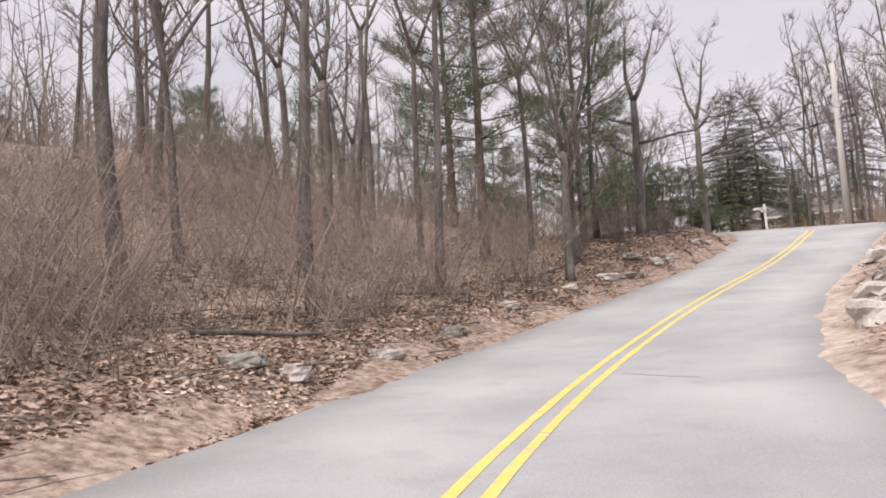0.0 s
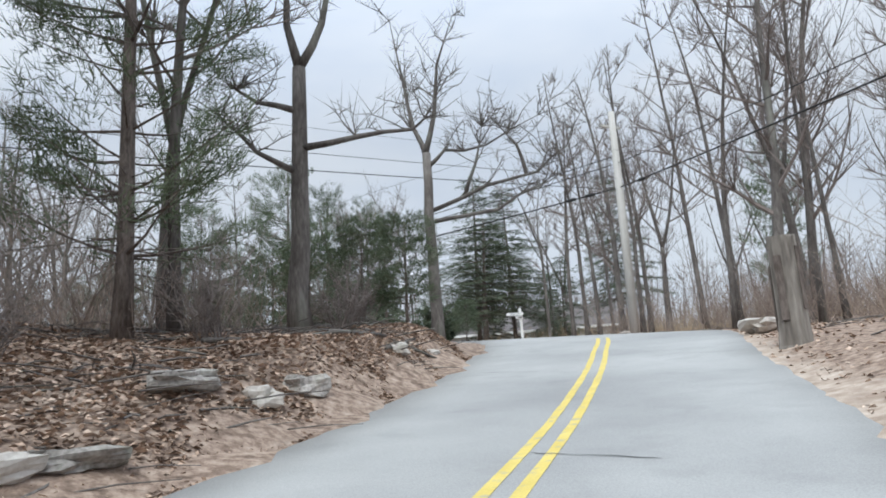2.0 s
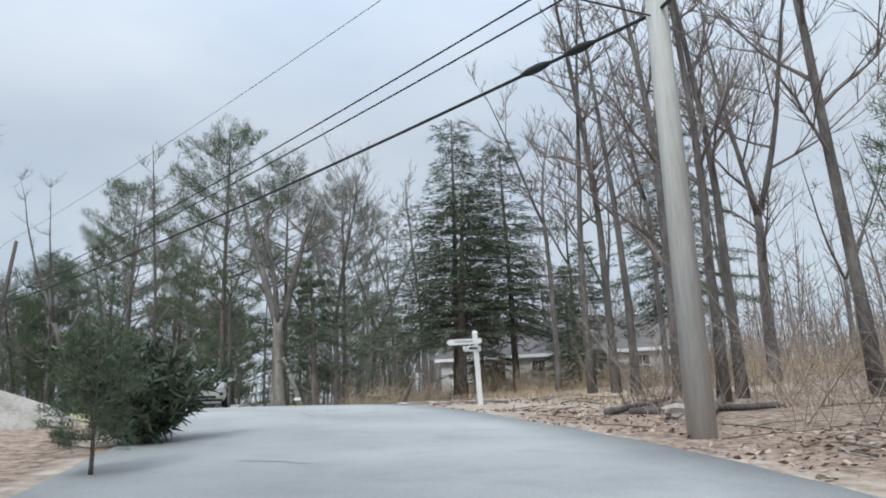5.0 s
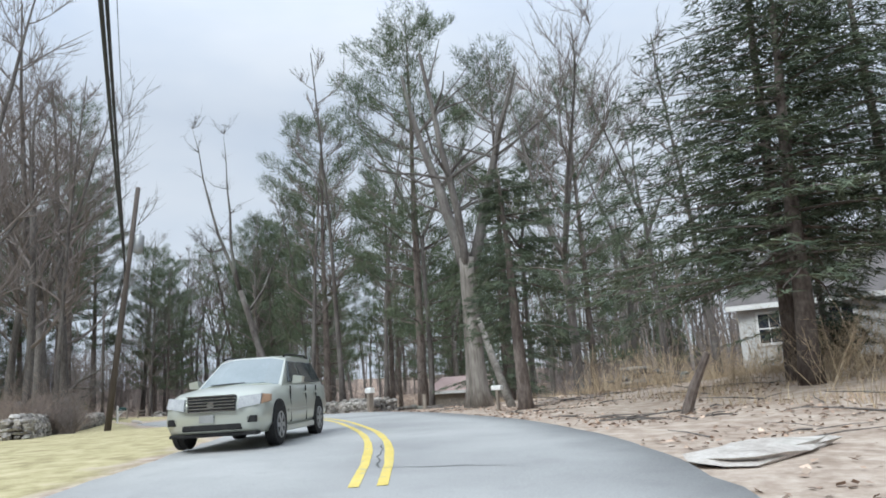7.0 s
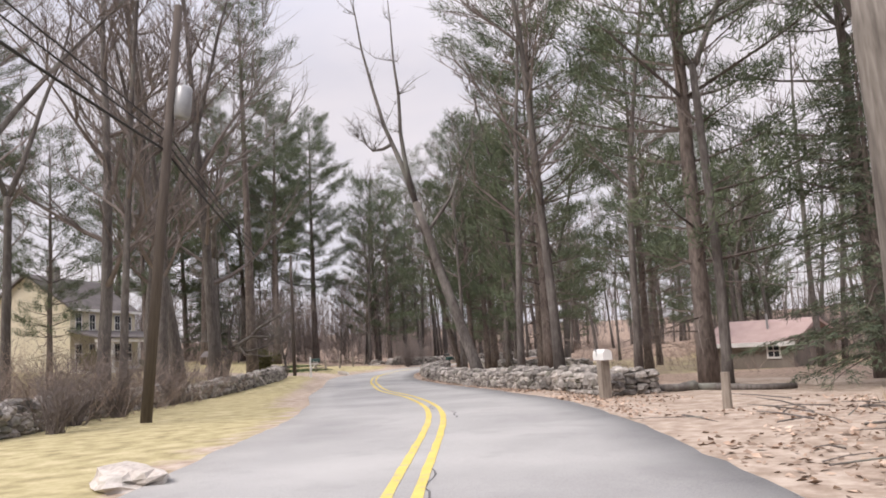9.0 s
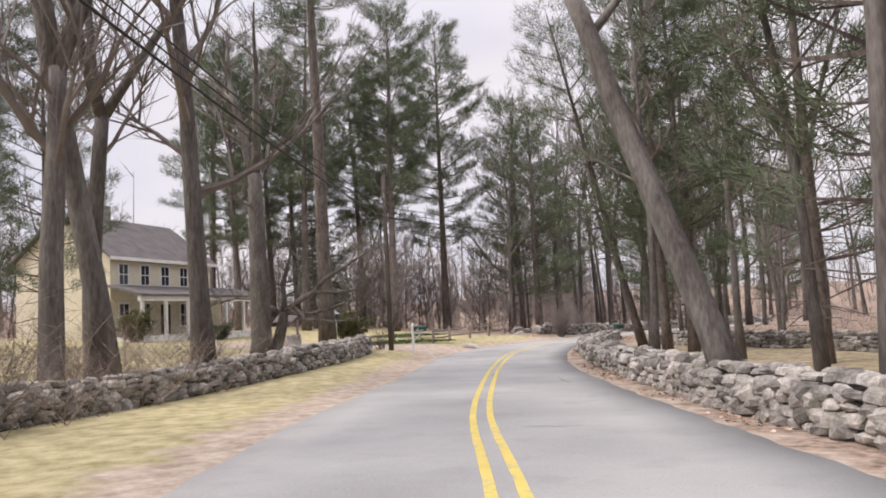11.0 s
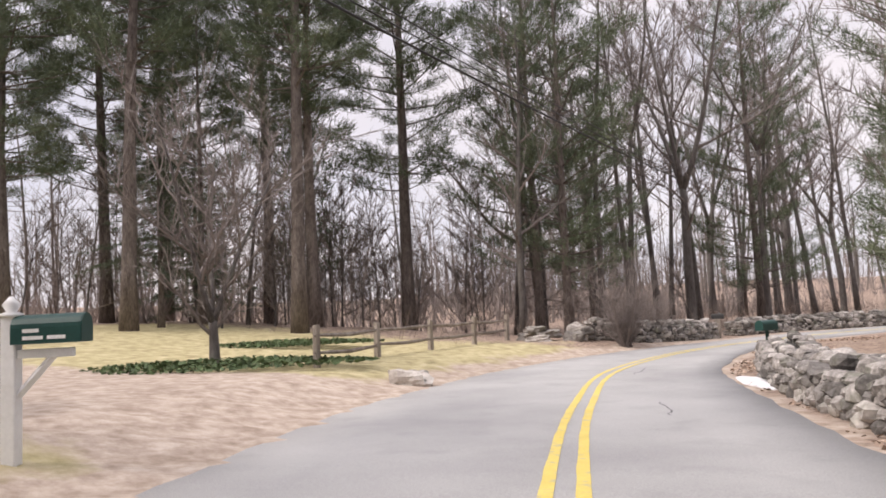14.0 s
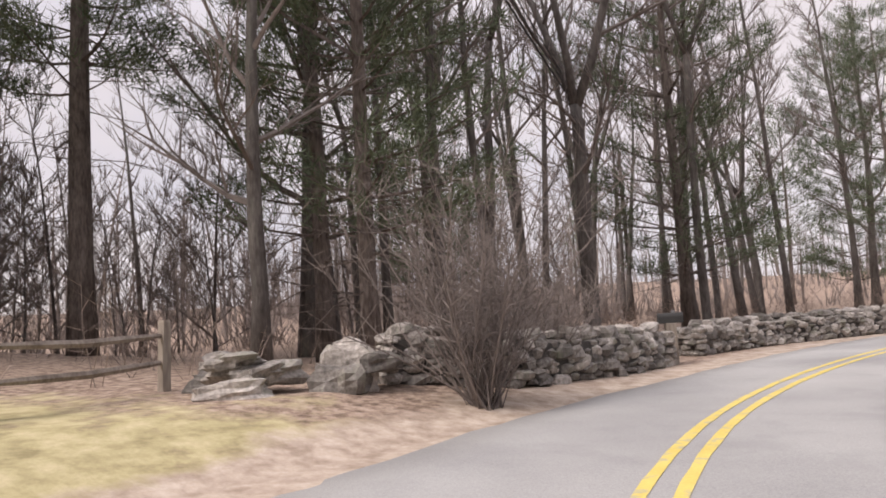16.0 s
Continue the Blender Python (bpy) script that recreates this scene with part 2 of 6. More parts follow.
def ground_material():
    """Leaf litter, mixed with lawn and bare sandy soil by the ground's own masks."""
    m = bpy.data.materials.new("woodland_ground")
    m.use_nodes = True
    n, l = m.node_tree.nodes, m.node_tree.links
    b = n["Principled BSDF"]
    b.inputs["Roughness"].default_value, b.inputs["Specular IOR Level"].default_value = 0.95, 0.15
    co = n.new("ShaderNodeTexCoord")

    def noise_ramp(scale, detail, stops):
        t, r = n.new("ShaderNodeTexNoise"), n.new("ShaderNodeValToRGB")
        t.inputs["Scale"].default_value, t.inputs["Detail"].default_value, t.inputs["Roughness"].default_value = scale, detail, 0.65
        l.new(co.outputs["Object"], t.inputs["Vector"])
        while len(r.color_ramp.elements) < len(stops):
            r.color_ramp.elements.new(0.5)
        for k, (p, c) in enumerate(stops):
            r.color_ramp.elements[k].position, r.color_ramp.elements[k].color = p, (*c, 1)
        l.new(t.outputs["Fac"], r.inputs["Fac"])
        return t, r

    _, litter = noise_ramp(5.5, 8, [(0.32, (0.10, 0.073, 0.057)), (0.46, (0.24, 0.175, 0.137)), (0.58, (0.38, 0.295, 0.235)), (0.74, (0.50, 0.41, 0.345))])
    _, grass = noise_ramp(2.2, 8, [(0.33, (0.26, 0.225, 0.125)), (0.5, (0.41, 0.36, 0.205)), (0.68, (0.54, 0.475, 0.30))])
    _, sand = noise_ramp(3.0, 8, [(0.35, (0.30, 0.235, 0.185)), (0.55, (0.46, 0.38, 0.315)), (0.7, (0.56, 0.49, 0.42))])
    patch, _ = noise_ramp(1.1, 6, [(0, (0, 0, 0)), (1, (1, 1, 1))])

    def blend(a, c, mask):
        at, off, mr, mix = n.new("ShaderNodeAttribute"), n.new("ShaderNodeMath"), n.new("ShaderNodeMapRange"), n.new("ShaderNodeMixRGB")
        at.attribute_name = mask
        off.operation = "ADD"
        l.new(at.outputs["Fac"], off.inputs[0])
        l.new(patch.outputs["Fac"], off.inputs[1])
        mr.inputs["From Min"].default_value, mr.inputs["From Max"].default_value = 0.88, 1.12
        l.new(off.outputs[0], mr.inputs["Value"])
        l.new(mr.outputs["Result"], mix.inputs["Fac"])
        l.new(a, mix.inputs["Color1"])
        l.new(c, mix.inputs["Color2"])
        return mix.outputs["Color"]

    c = blend(litter.outputs["Color"], grass.outputs["Color"], "lawn")
    c = blend(c, sand.outputs["Color"], "bare")
    l.new(c, b.inputs["Base Color"])
    fine, bp = n.new("ShaderNodeTexNoise"), n.new("ShaderNodeBump")
    fine.inputs["Scale"].default_value, fine.inputs["Detail"].default_value = 14, 6
    l.new(co.outputs["Object"], fine.inputs["Vector"])
    bp.inputs["Strength"].default_value, bp.inputs["Distance"].default_value = 0.5, 0.03
    l.new(fine.outputs["Fac"], bp.inputs["Height"])
    l.new(bp.outputs["Normal"], b.inputs["Normal"])
    return m


GROUND = ground_material()


# ---- building helpers ----
class Shape:
    """Gathers vertices and faces for one mesh."""

    def __init__(self):
        self.v, self.f = [], []

    def add(self, verts, faces):
        k = len(self.v)
        self.v.extend(tuple(p) for p in verts)
        self.f.extend(tuple(i + k for i in q) for q in faces)
        return self

    def tube(self, points, radii, sides=6, cap=True):
        """A round tapering tube along points."""
        pts = [Vector(p) for p in points]
        k, n = len(self.v), len(pts)
        ref = Vector((0, 0, 1)) if abs((pts[-1] - pts[0]).normalized().z) < 0.9 else Vector((1, 0, 0))
        for i, p in enumerate(pts):
            d = (pts[min(i + 1, n - 1)] - pts[max(i - 1, 0)]).normalized()
            a = d.cross(ref).normalized()
            b = d.cross(a)
            for j in range(sides):
                w = 2 * math.pi * j / sides
                self.v.append(tuple(p + (a * math.cos(w) + b * math.sin(w)) * radii[i]))
        for i in range(n - 1):
            for j in range(sides):
                q = (j + 1) % sides
                self.f.append((k + i * sides + j, k + i * sides + q, k + (i + 1) * sides + q, k + (i + 1) * sides + j))
        if cap:
            self.f.append(tuple(k + j for j in range(sides - 1, -1, -1)))
            self.f.append(tuple(k + (n - 1) * sides + j for j in range(sides)))
        return self

    def box(self, x0, x1, y0, y1, z0, z1, bevel=0.0):
        """A box, with chamfered upright and top edges."""
        b = min(bevel, (x1 - x0) / 3, (y1 - y0) / 3, (z1 - z0) / 3)
        if b <= 0:
            v = [(x, y, z) for z in (z0, z1) for x, y in ((x0, y0), (x1, y0), (x1, y1), (x0, y1))]
            return self.add(v, [(3, 2, 1, 0), (4, 5, 6, 7), (0, 1, 5, 4), (1, 2, 6, 5), (2, 3, 7, 6), (3, 0, 4, 7)])

        def ring(z, c, o):
            return [(x0 + c + o, y0 + o, z), (x1 - c - o, y0 + o, z), (x1 - o, y0 + c + o, z), (x1 - o, y1 - c - o, z), (x1 - c - o, y1 - o, z), (x0 + c + o, y1 - o, z), (x0 + o, y1 - c - o, z), (x0 + o, y0 + c + o, z)]

        v = ring(z0, b, b * 0.6) + ring(z0 + b, b, 0) + ring(z1 - b, b, 0) + ring(z1, b, b * 0.6)
        f = [tuple(range(7, -1, -1)), tuple(range(24, 32))]
        for r in range(3):
            f += [(r * 8 + j, r * 8 + (j + 1) % 8, r * 8 + 8 + (j + 1) % 8, r * 8 + 8 + j) for j in range(8)]
        return self.add(v, f)

    def loft(self, rings, closed=True):
        """Rings of equal count joined by quads, with end caps."""
        n = len(rings[0])
        v = [p for r in rings for p in r]
        f = [(r * n + j, r * n + (j + 1) % n, (r + 1) * n + (j + 1) % n, (r + 1) * n + j) for r in range(len(rings) - 1) for j in range(n if closed else n - 1)]
        if closed:
            f += [tuple(range(n - 1, -1, -1)), tuple((len(rings) - 1) * n + j for j in range(n))]
        return self.add(v, f)

    def move(self, m):
        self.v = [tuple(m @ Vector(p)) for p in self.v]
        return self

    def mesh(self, name, mat, soft=False):
        me = bpy.data.meshes.new(name)
        me.from_pydata(self.v, [], self.f)
        me.materials.append(mat)
        if soft:
            me.shade_smooth()
        return me


def part(name, shape, mat, parent, label="", soft=False, m=None):
    """One mesh under a thing or under a part."""
    me = shape if isinstance(shape, bpy.types.Mesh) else shape.mesh(name, mat, soft)
    ob = new(name, me)
    ob.parent = parent
    if m is not None:
        ob.matrix_basis = m
    if label:
        ob["label"] = label
    return ob


def thing(name, m, label, category, group="", kind=""):
    ob = new(name)
    ob.empty_display_size = 0.2
    ob.matrix_basis = m
    return tagged(ob, label, category, group, kind)


def at_road(s, d):
    """The place s metres along the road and d metres to its left, and the road's heading there."""
    k = int(np.clip(np.searchsorted(STEP, s), 1, len(STEP) - 2))
    f = (s - STEP[k - 1]) / (STEP[k] - STEP[k - 1])
    p = LINE[k - 1, :2] * (1 - f) + LINE[k, :2] * f + LEFTWARD[k] * d
    return float(p[0]), float(p[1]), math.atan2(TANGENT[k, 1], TANGENT[k, 0])


# ---- ground and road ----
def build_ground():
    xs = np.r_[-2500, -1200, -600, -300, -200, np.arange(-140, 91, 1.2), 150, 250, 500, 1200, 2500]
    ys = np.r_[-2500, -1200, -600, -300, -180, np.arange(-110, 221, 1.2), 280, 380, 600, 1200, 2500]
    gx, gy = np.meshgrid(xs, ys)
    x, y = gx.ravel(), gy.ravel()
    z = height(x, y)
    nx, ny = len(xs), len(ys)
    i = (np.arange(ny - 1)[:, None] * nx + np.arange(nx - 1)[None]).ravel()
    me = bpy.data.meshes.new("ground")
    me.from_pydata(np.c_[x, y, z].tolist(), [], np.c_[i, i + 1, i + nx + 1, i + nx].tolist())
    me.shade_smooth()
    s, d, k = road_place(x, y)
    left, right = np.maximum(0, d - WIDE[k, 0]), np.maximum(0, -d - WIDE[k, 1])
    lawn = np.where(d > 0, smooth(112, 120, s) * (1 - smooth(214, 222, s)) * (1 - smooth(26, 34, left)), smooth(160, 172, s) * (1 - smooth(205, 212, s)) * smooth(1.5, 3.0, right) * 0.62)
    bare = np.where((s < 104) & (d > 0), 0.5 * (1 - smooth(0.0, 0.5, left)), np.where((s > 160) & (d > 0), 0.85 * (1 - smooth(0.5, 2.4, left)), 0.72 * (1 - smooth(0.2, 1.3, left + right))))
    drive = np.where(d > 0, smooth(195, 197.5, s) * (1 - smooth(204, 207, s)) * (1 - smooth(13, 17, left)), 0)
    tan = np.where(d < 0, smooth(110, 118, s) * (1 - smooth(158, 162, s)) * (1 - smooth(10, 16, right)) * 0.62, 0)
    for name, value in (("lawn", lawn * 0.8), ("bare", np.maximum(np.maximum(bare, drive), tan))):
        me.attributes.new(name, "FLOAT", "POINT").data.foreach_set("value", value.astype(np.float32))
    me.materials.append(GROUND)
    return tagged(new("ground", me), "woodland floor of fallen leaves, dry lawn and sandy verges", "ground", kind="structure")


def strip(name, lefts, rights, a, b, lift, mat, label, wobble=0.0, sides=0.0):
    """A band along the road from station a to b between offsets to its left."""
    v, f = [], []
    rng = random.Random(5)
    ks = [k for k in range(len(STEP)) if a <= STEP[k] <= b]
    cols = 7 if sides else 2
    for k in ks:
        l, r = lefts(k) + rng.uniform(-wobble, wobble), rights(k) + rng.uniform(-wobble, wobble)
        for c in range(cols):
            d = l + (r - l) * c / (cols - 1)
            p = LINE[k, :2] + LEFTWARD[k] * d
            v.append((p[0], p[1]))
    z = height([p[0] for p in v], [p[1] for p in v]) + lift
    v = [(p[0], p[1], h) for p, h in zip(v, z)]
    for i in range(len(ks) - 1):
        f += [(i * cols + c, i * cols + c + 1, (i + 1) * cols + c + 1, (i + 1) * cols + c) for c in range(cols - 1)]
    if sides:
        n = len(v)
        v += [(x, y, h - sides) for i in range(len(ks)) for x, y, h in (v[i * cols], v[i * cols + cols - 1])]
        for i in range(len(ks) - 1):
            f.append((i * cols, (i + 1) * cols, n + 2 * i + 2, n + 2 * i))
            f.append((i * cols + cols - 1, n + 2 * i + 1, n + 2 * i + 3, (i + 1) * cols + cols - 1))
    me = bpy.data.meshes.new(name)
    me.from_pydata(v, [], [q[::-1] for q in f])
    me.materials.append(mat)
    me.shade_smooth()
    return tagged(new(name, me), label, name.split("_")[0], kind="structure")


build_ground()
road = strip("road", lambda k: WIDE[k, 0], lambda k: -WIDE[k, 1], 0, 268, 0.04, ASPHALT, "worn pale grey asphalt country road", 0.05, 0.12)
for a, b in ((0, 99), (122.5, 268)):
    for d in (0.09, -0.21):
        strip("road_line", lambda k, d=d: d + 0.12, lambda k, d=d: d, a, b, 0.046, PAINT_YELLOW, "worn yellow centre line on the asphalt", 0.008)


def cracks():
    """Dark sealed cracks and small patches in the asphalt."""
    rng = random.Random(31)
    spots = [(s, rng.uniform(-2.2, 2.2)) for s in np.arange(30, 216, 8.5)] + [(s, -0.05) for s in (117, 124, 152, 171, 178)]
    for s, d in spots:
        pts, side, across = [], d, rng.random() < 0.4
        for _ in range(9):
            pts.append((s, side))
            s += rng.uniform(0.02, 0.12) if across else rng.uniform(0.15, 0.4)
            side += rng.uniform(0.05, 0.3) if across else rng.uniform(-0.07, 0.07)
        v = []
        for n, (a, b) in enumerate(pts):
            w = (0.007 + 0.011 * rng.random()) * (0.3 if n in (0, 8) else 1)
            for q in (-w, w):
                x, y, _ = at_road(a + (q if across else 0), b + (0 if across else q))
                v.append((x, y))
        z = height([p[0] for p in v], [p[1] for p in v]) + 0.0445
        me = bpy.data.meshes.new("road_crack")
        me.from_pydata([(x, y, h) for (x, y), h in zip(v, z)], [], [(2 * i, 2 * i + 1, 2 * i + 3, 2 * i + 2) for i in range(8)])
        me.materials.append(CRACK)
        tagged(new("road_crack", me), "dark sealed crack in the worn asphalt", "road crack", kind="structure")


CRACK = material("crack_sealant", [(0.09, 0.09, 0.09), (0.15, 0.15, 0.15)], 3, 0.8, 0.2)
cracks()


# ---- trees and brush ----
def wander(rng, start, heading, length, steps, bend, lift):
    """A wandering line of points that slowly turns upward by lift."""
    p, d = Vector(start), Vector(heading).normalized()
    out = [p.copy()]
    for _ in range(steps):
        d = (d + Vector((rng.uniform(-bend, bend), rng.uniform(-bend, bend), rng.uniform(-bend, bend) + lift))).normalized()
        p = p + d * (length / steps)
        out.append(p.copy())
    return out


def spike(shape, p, q, r):
    """A thin three-sided twig from p to its tip q."""
    d = (q - p).normalized()
    a = d.cross(Vector((0.3, 0.5, 0.81))).normalized() * r
    b = d.cross(a)
    k = len(shape.v)
    shape.v += [tuple(p + a), tuple(p - a * 0.5 + b * 0.87), tuple(p - a * 0.5 - b * 0.87), tuple(q)]
    shape.f += [(k, k + 1, k + 3), (k + 1, k + 2, k + 3), (k + 2, k, k + 3)]


def taper(r0, r1, n, power=1.0):
    return [r0 + (r1 - r0) * (i / (n - 1))**power for i in range(n)]


def bare_tree(name, rng, tall, girth, clear, limbs, spread, lean=(0, 0), fork=0, twigs=True, bark=None):
    """A leafless tree: a trunk that may fork, limbs, branches and twigs. clear: height of the first limb."""
    trunk, crown = Shape(), Shape()
    base = Vector((0, 0, -0.25))
    stems = []
    line = wander(rng, base, (lean[0], lean[1], 1), (fork or tall * 0.97), 9, 0.05, 0.03)
    radii = [girth * (1.35 if i == 0 else 1.0) * (1 - (0.85 if not fork else 0.35) * i / 9) for i in range(10)]
    trunk.tube(line, radii, 9)
    stems.append((line, radii, clear / tall if not fork else 0.7))
    if fork:
        d0 = (line[-1] - line[-2]).normalized()
        turn = rng.uniform(0, 6.28)
        for k in range(rng.choice((2, 2, 3))):
            w = turn + k * 2.4
            sub = wander(rng, line[-1] - d0 * 0.1, d0 + Vector((math.cos(w), math.sin(w), 0)) * 0.42, tall - fork, 8, 0.09, 0.05)
            rr = [radii[-1] * (0.82 - 0.07 * k) * (1 - 0.9 * i / 8) + 0.008 for i in range(9)]
            trunk.tube(sub, rr, 7)
            stems.append((sub, rr, 0.12))
    turn = rng.uniform(0, 6.28)
    for line, radii, low in stems:
        n = len(line) - 1
        count = limbs if len(stems) == 1 else (3 if line is stems[0][0] else max(4, limbs // 2))
        for k in range(count):
            u = low + (0.97 - low) * (k + rng.random() * 0.7) / count
            i = min(int(u * n), n - 1)
            p = line[i].lerp(line[i + 1], u * n - i)
            turn += 2.4 + rng.uniform(-0.4, 0.4)
            out = rng.uniform(0.5, 1.15)
            length = spread * (1.05 - 0.6 * u) * rng.uniform(0.6, 1.2)
            limb = wander(rng, p, (math.cos(turn) * out, math.sin(turn) * out, rng.uniform(0.35, 0.9)), length, 6, 0.17, 0.07)
            r0 = min(radii[i] * 0.55, 0.018 + 0.016 * length)
            crown.tube(limb, taper(r0, 0.008, 7, 0.8), 5 if twigs else 3, False)
            for q in range(rng.randint(6, 8) if twigs else rng.randint(4, 6)):
                j = rng.randint(1, 5)
                w = rng.uniform(0, 6.28)
                dd = (limb[j + 1] - limb[j]).normalized() * 0.8 + Vector((math.cos(w), math.sin(w), rng.uniform(-0.1, 0.9))) * 0.75
                bl = length * rng.uniform(0.28, 0.6)
                br = wander(rng, limb[j], dd, bl, 3, 0.22, 0.06)
                if twigs:
                    crown.tube(br, taper(max(0.014, r0 * 0.42), 0.009, 4), 3, False)
                else:
                    spike(crown, br[0], br[3], 0.022)
                for _ in range(rng.randint(5, 6) if twigs else 3):
                    g = rng.randint(1, 3)
                    dd = ((br[g] - br[g - 1]).normalized() * 0.9 + Vector((rng.uniform(-1, 1), rng.uniform(-1, 1), rng.uniform(-0.2, 1))) * 0.75).normalized()
                    p2 = br[g - 1].lerp(br[g], rng.random())
                    tip = p2 + dd * bl * rng.uniform(0.35, 0.8)
                    spike(crown, p2, tip, 0.013 if twigs else 0.017)
                    if twigs and girth > 0.16:
                        for _ in range(1):
                            p3 = p2.lerp(tip, rng.uniform(0.3, 0.8))
                            spike(crown, p3, p3 + (dd + Vector((rng.uniform(-1, 1), rng.uniform(-1, 1), rng.uniform(-0.3, 0.9))) * 0.8) * bl * 0.3, 0.009)
    return trunk.mesh(name + "_trunk", bark or BARK, True), crown.mesh(name + "_crown", TWIG if bark is None else bark)


def needle_tuft(shape, rng, p, d, size, count, width, flat=0.0):
    """A tuft of slim needle blades round p, pointing along d."""
    for _ in range(count):
        w = (Vector(d) * 0.7 + Vector((rng.uniform(-1, 1), rng.uniform(-1, 1), rng.uniform(-1, 1) * (1 - flat)))).normalized()
        q = Vector(p) + Vector((rng.uniform(-1, 1), rng.uniform(-1, 1), rng.uniform(-1, 1) * (1 - flat))) * size * 0.45
        side = w.cross(Vector((rng.uniform(-1, 1), rng.uniform(-1, 1), rng.uniform(0.2, 1)))).normalized() * width
        k = len(shape.v)
        e = q + w * size * rng.uniform(0.6, 1.1)
        shape.v += [tuple(q - side), tuple(q + side), tuple(e)]
        shape.f.append((k, k + 1, k + 2))


def conifer(name, rng, tall, girth, clear, spread, style="pine", leaf=None, gap=None, tuft=None, bias=0.0):
    """A pine with open whorls of upswept branches, or a dense drooping hemlock."""
    trunk, twigs, needles = Shape(), Shape(), Shape()
    line = wander(rng, (0, 0, -0.25), (0, 0, 1), tall, 10, 0.02, 0.03)
    radii = [girth * (1.25 if i == 0 else 1) * (1 - 0.93 * i / 10) + 0.01 for i in range(11)]
    trunk.tube(line, radii, 9)
    pine = style == "pine"
    whorls = int((tall - clear) / (gap or (0.85 if pine else 0.5)))
    size, count, width = tuft or ((0.52, 24, 0.016) if pine else (0.42, 7, 0.026))
    for k in range(whorls):
        u = k / whorls
        h = clear + (tall - clear) * u
        i = min(int(h / tall * 10), 9)
        p = line[i].lerp(line[i + 1], h / tall * 10 - i)
        profile = (0.52 + 1.0 * u - 1.32 * u * u + 0.1) if pine else (1.0 - 0.93 * u)**0.85
        turn = rng.uniform(0, 6.28)
        for q in range(rng.randint(4, 6) if pine else rng.randint(5, 7)):
            if rng.random() < (0.22 if pine else 0.24):
                continue
            w = turn + q * 6.28 / 4.6 + rng.uniform(-0.35, 0.35)
            length = spread * profile * (rng.uniform(0.55, 1.2) if pine else rng.uniform(0.4, 1.35)) * (1 + bias * math.cos(w)) + 0.25
            rise = (0.05 + 0.5 * u) if pine else (0.12 - 0.28 * (1 - u))
            br = wander(rng, p, (math.cos(w), math.sin(w), rise), length, 5, 0.09, 0.07 if pine else -0.045)
            twigs.tube(br, taper(min(radii[i] * 0.4, 0.012 + 0.011 * length), 0.007, 6), 3, False)
            steps = max(3, int(length / (0.5 if pine else 0.33)))
            for g in range(steps):
                v = (0.38 + 0.62 * (g + 1) / steps) if pine else (0.12 + 0.88 * (g + 1) / steps)
                j = min(int(v * 5), 4)
                c = br[j].lerp(br[j + 1], v * 5 - j)
                d = (br[j + 1] - br[j]).normalized()
                for side in ((-1, 1) if g < steps - 1 else (0,)):
                    arm = Vector((-d.y, d.x, 0.1)).normalized() * side * rng.uniform(0.15, 0.85) * (0.6 + 0.5 * length / spread)
                    if pine:
                        needle_tuft(needles, rng, c + arm + Vector((0, 0, rng.uniform(0, 0.2))), d + Vector((0, 0, 0.5)), size, count, width)
                    else:
                        needle_tuft(needles, rng, c + arm, d + arm + Vector((0, 0, -0.25)), size, count, width, 0.6)
    if pine and tall > 12:
        for _ in range(26):
            h = rng.uniform(max(1.5, clear - 5.0), clear + 2.5)
            i = min(int(h / tall * 10), 9)
            p = line[i].lerp(line[i + 1], h / tall * 10 - i)
            w = rng.uniform(0, 6.28)
            dead = wander(rng, p, (math.cos(w), math.sin(w), rng.uniform(-0.25, 0.15)), rng.uniform(0.8, 3.6), 4, 0.16, -0.02)
            twigs.tube(dead, taper(0.026, 0.006, 5), 3, False)
            for _ in range(4):
                g = rng.randint(1, 3)
                q = dead[g].lerp(dead[g + 1], rng.random())
                spike(twigs, q, q + Vector((rng.uniform(-1, 1), rng.uniform(-1, 1), rng.uniform(-0.5, 0.4))) * rng.uniform(0.3, 0.8), 0.008)
    leaf = leaf or (NEEDLE if pine else HEMLOCK)
    return trunk.mesh(name + "_trunk", BARK_DARK, True), twigs.mesh(name + "_branchwork", BARK_DARK), needles.mesh(name + "_foliage", leaf)


def plant(name, meshes, names, x, y, turn, scale, label, category, group="", tilt=(0, 0), sink=0.0):
    """A tree as one thing with its trunk, limbs and foliage."""
    m = pose(x, y, ground_at(x, y) - sink, tilt[0], tilt[1], turn) @ Matrix.Scale(1, 4)
    ob = thing(name, m, label, category, group)
    for part_name, me in zip(names, meshes):
        part(part_name, me, None, ob, m=Matrix.Diagonal((*((scale,) * 3 if isinstance(scale, float) else scale), 1)))
    return ob


rng = random.Random(11)
OAKS = [bare_tree("oak", random.Random(20 + k), 17 + k % 3 * 2, 0.24, 4.2, 15, 5.6, (rng.uniform(-0.06, 0.06), 0), 6.5 if k % 2 else 0) for k in range(5)]
SLIM = [bare_tree("slim_tree", random.Random(40 + k), 16 + k, 0.15, 5.5, 14, 3.4, (rng.uniform(-0.05, 0.05), 0), 9.0 if k == 1 else 0) for k in range(4)]
FAR = [bare_tree("far_tree", random.Random(60 + k), 16 + k, 0.13 + 0.03 * k, 4.5, 11, 3.7, (rng.uniform(-0.08, 0.08), 0), 8.0 if k in (2, 4) else 0, False) for k in range(5)]
PINES = [conifer("pine", random.Random(80 + k), 20 + k, 0.24, (3.4, 6.0, 2.4)[k], 5.3) for k in range(3)]
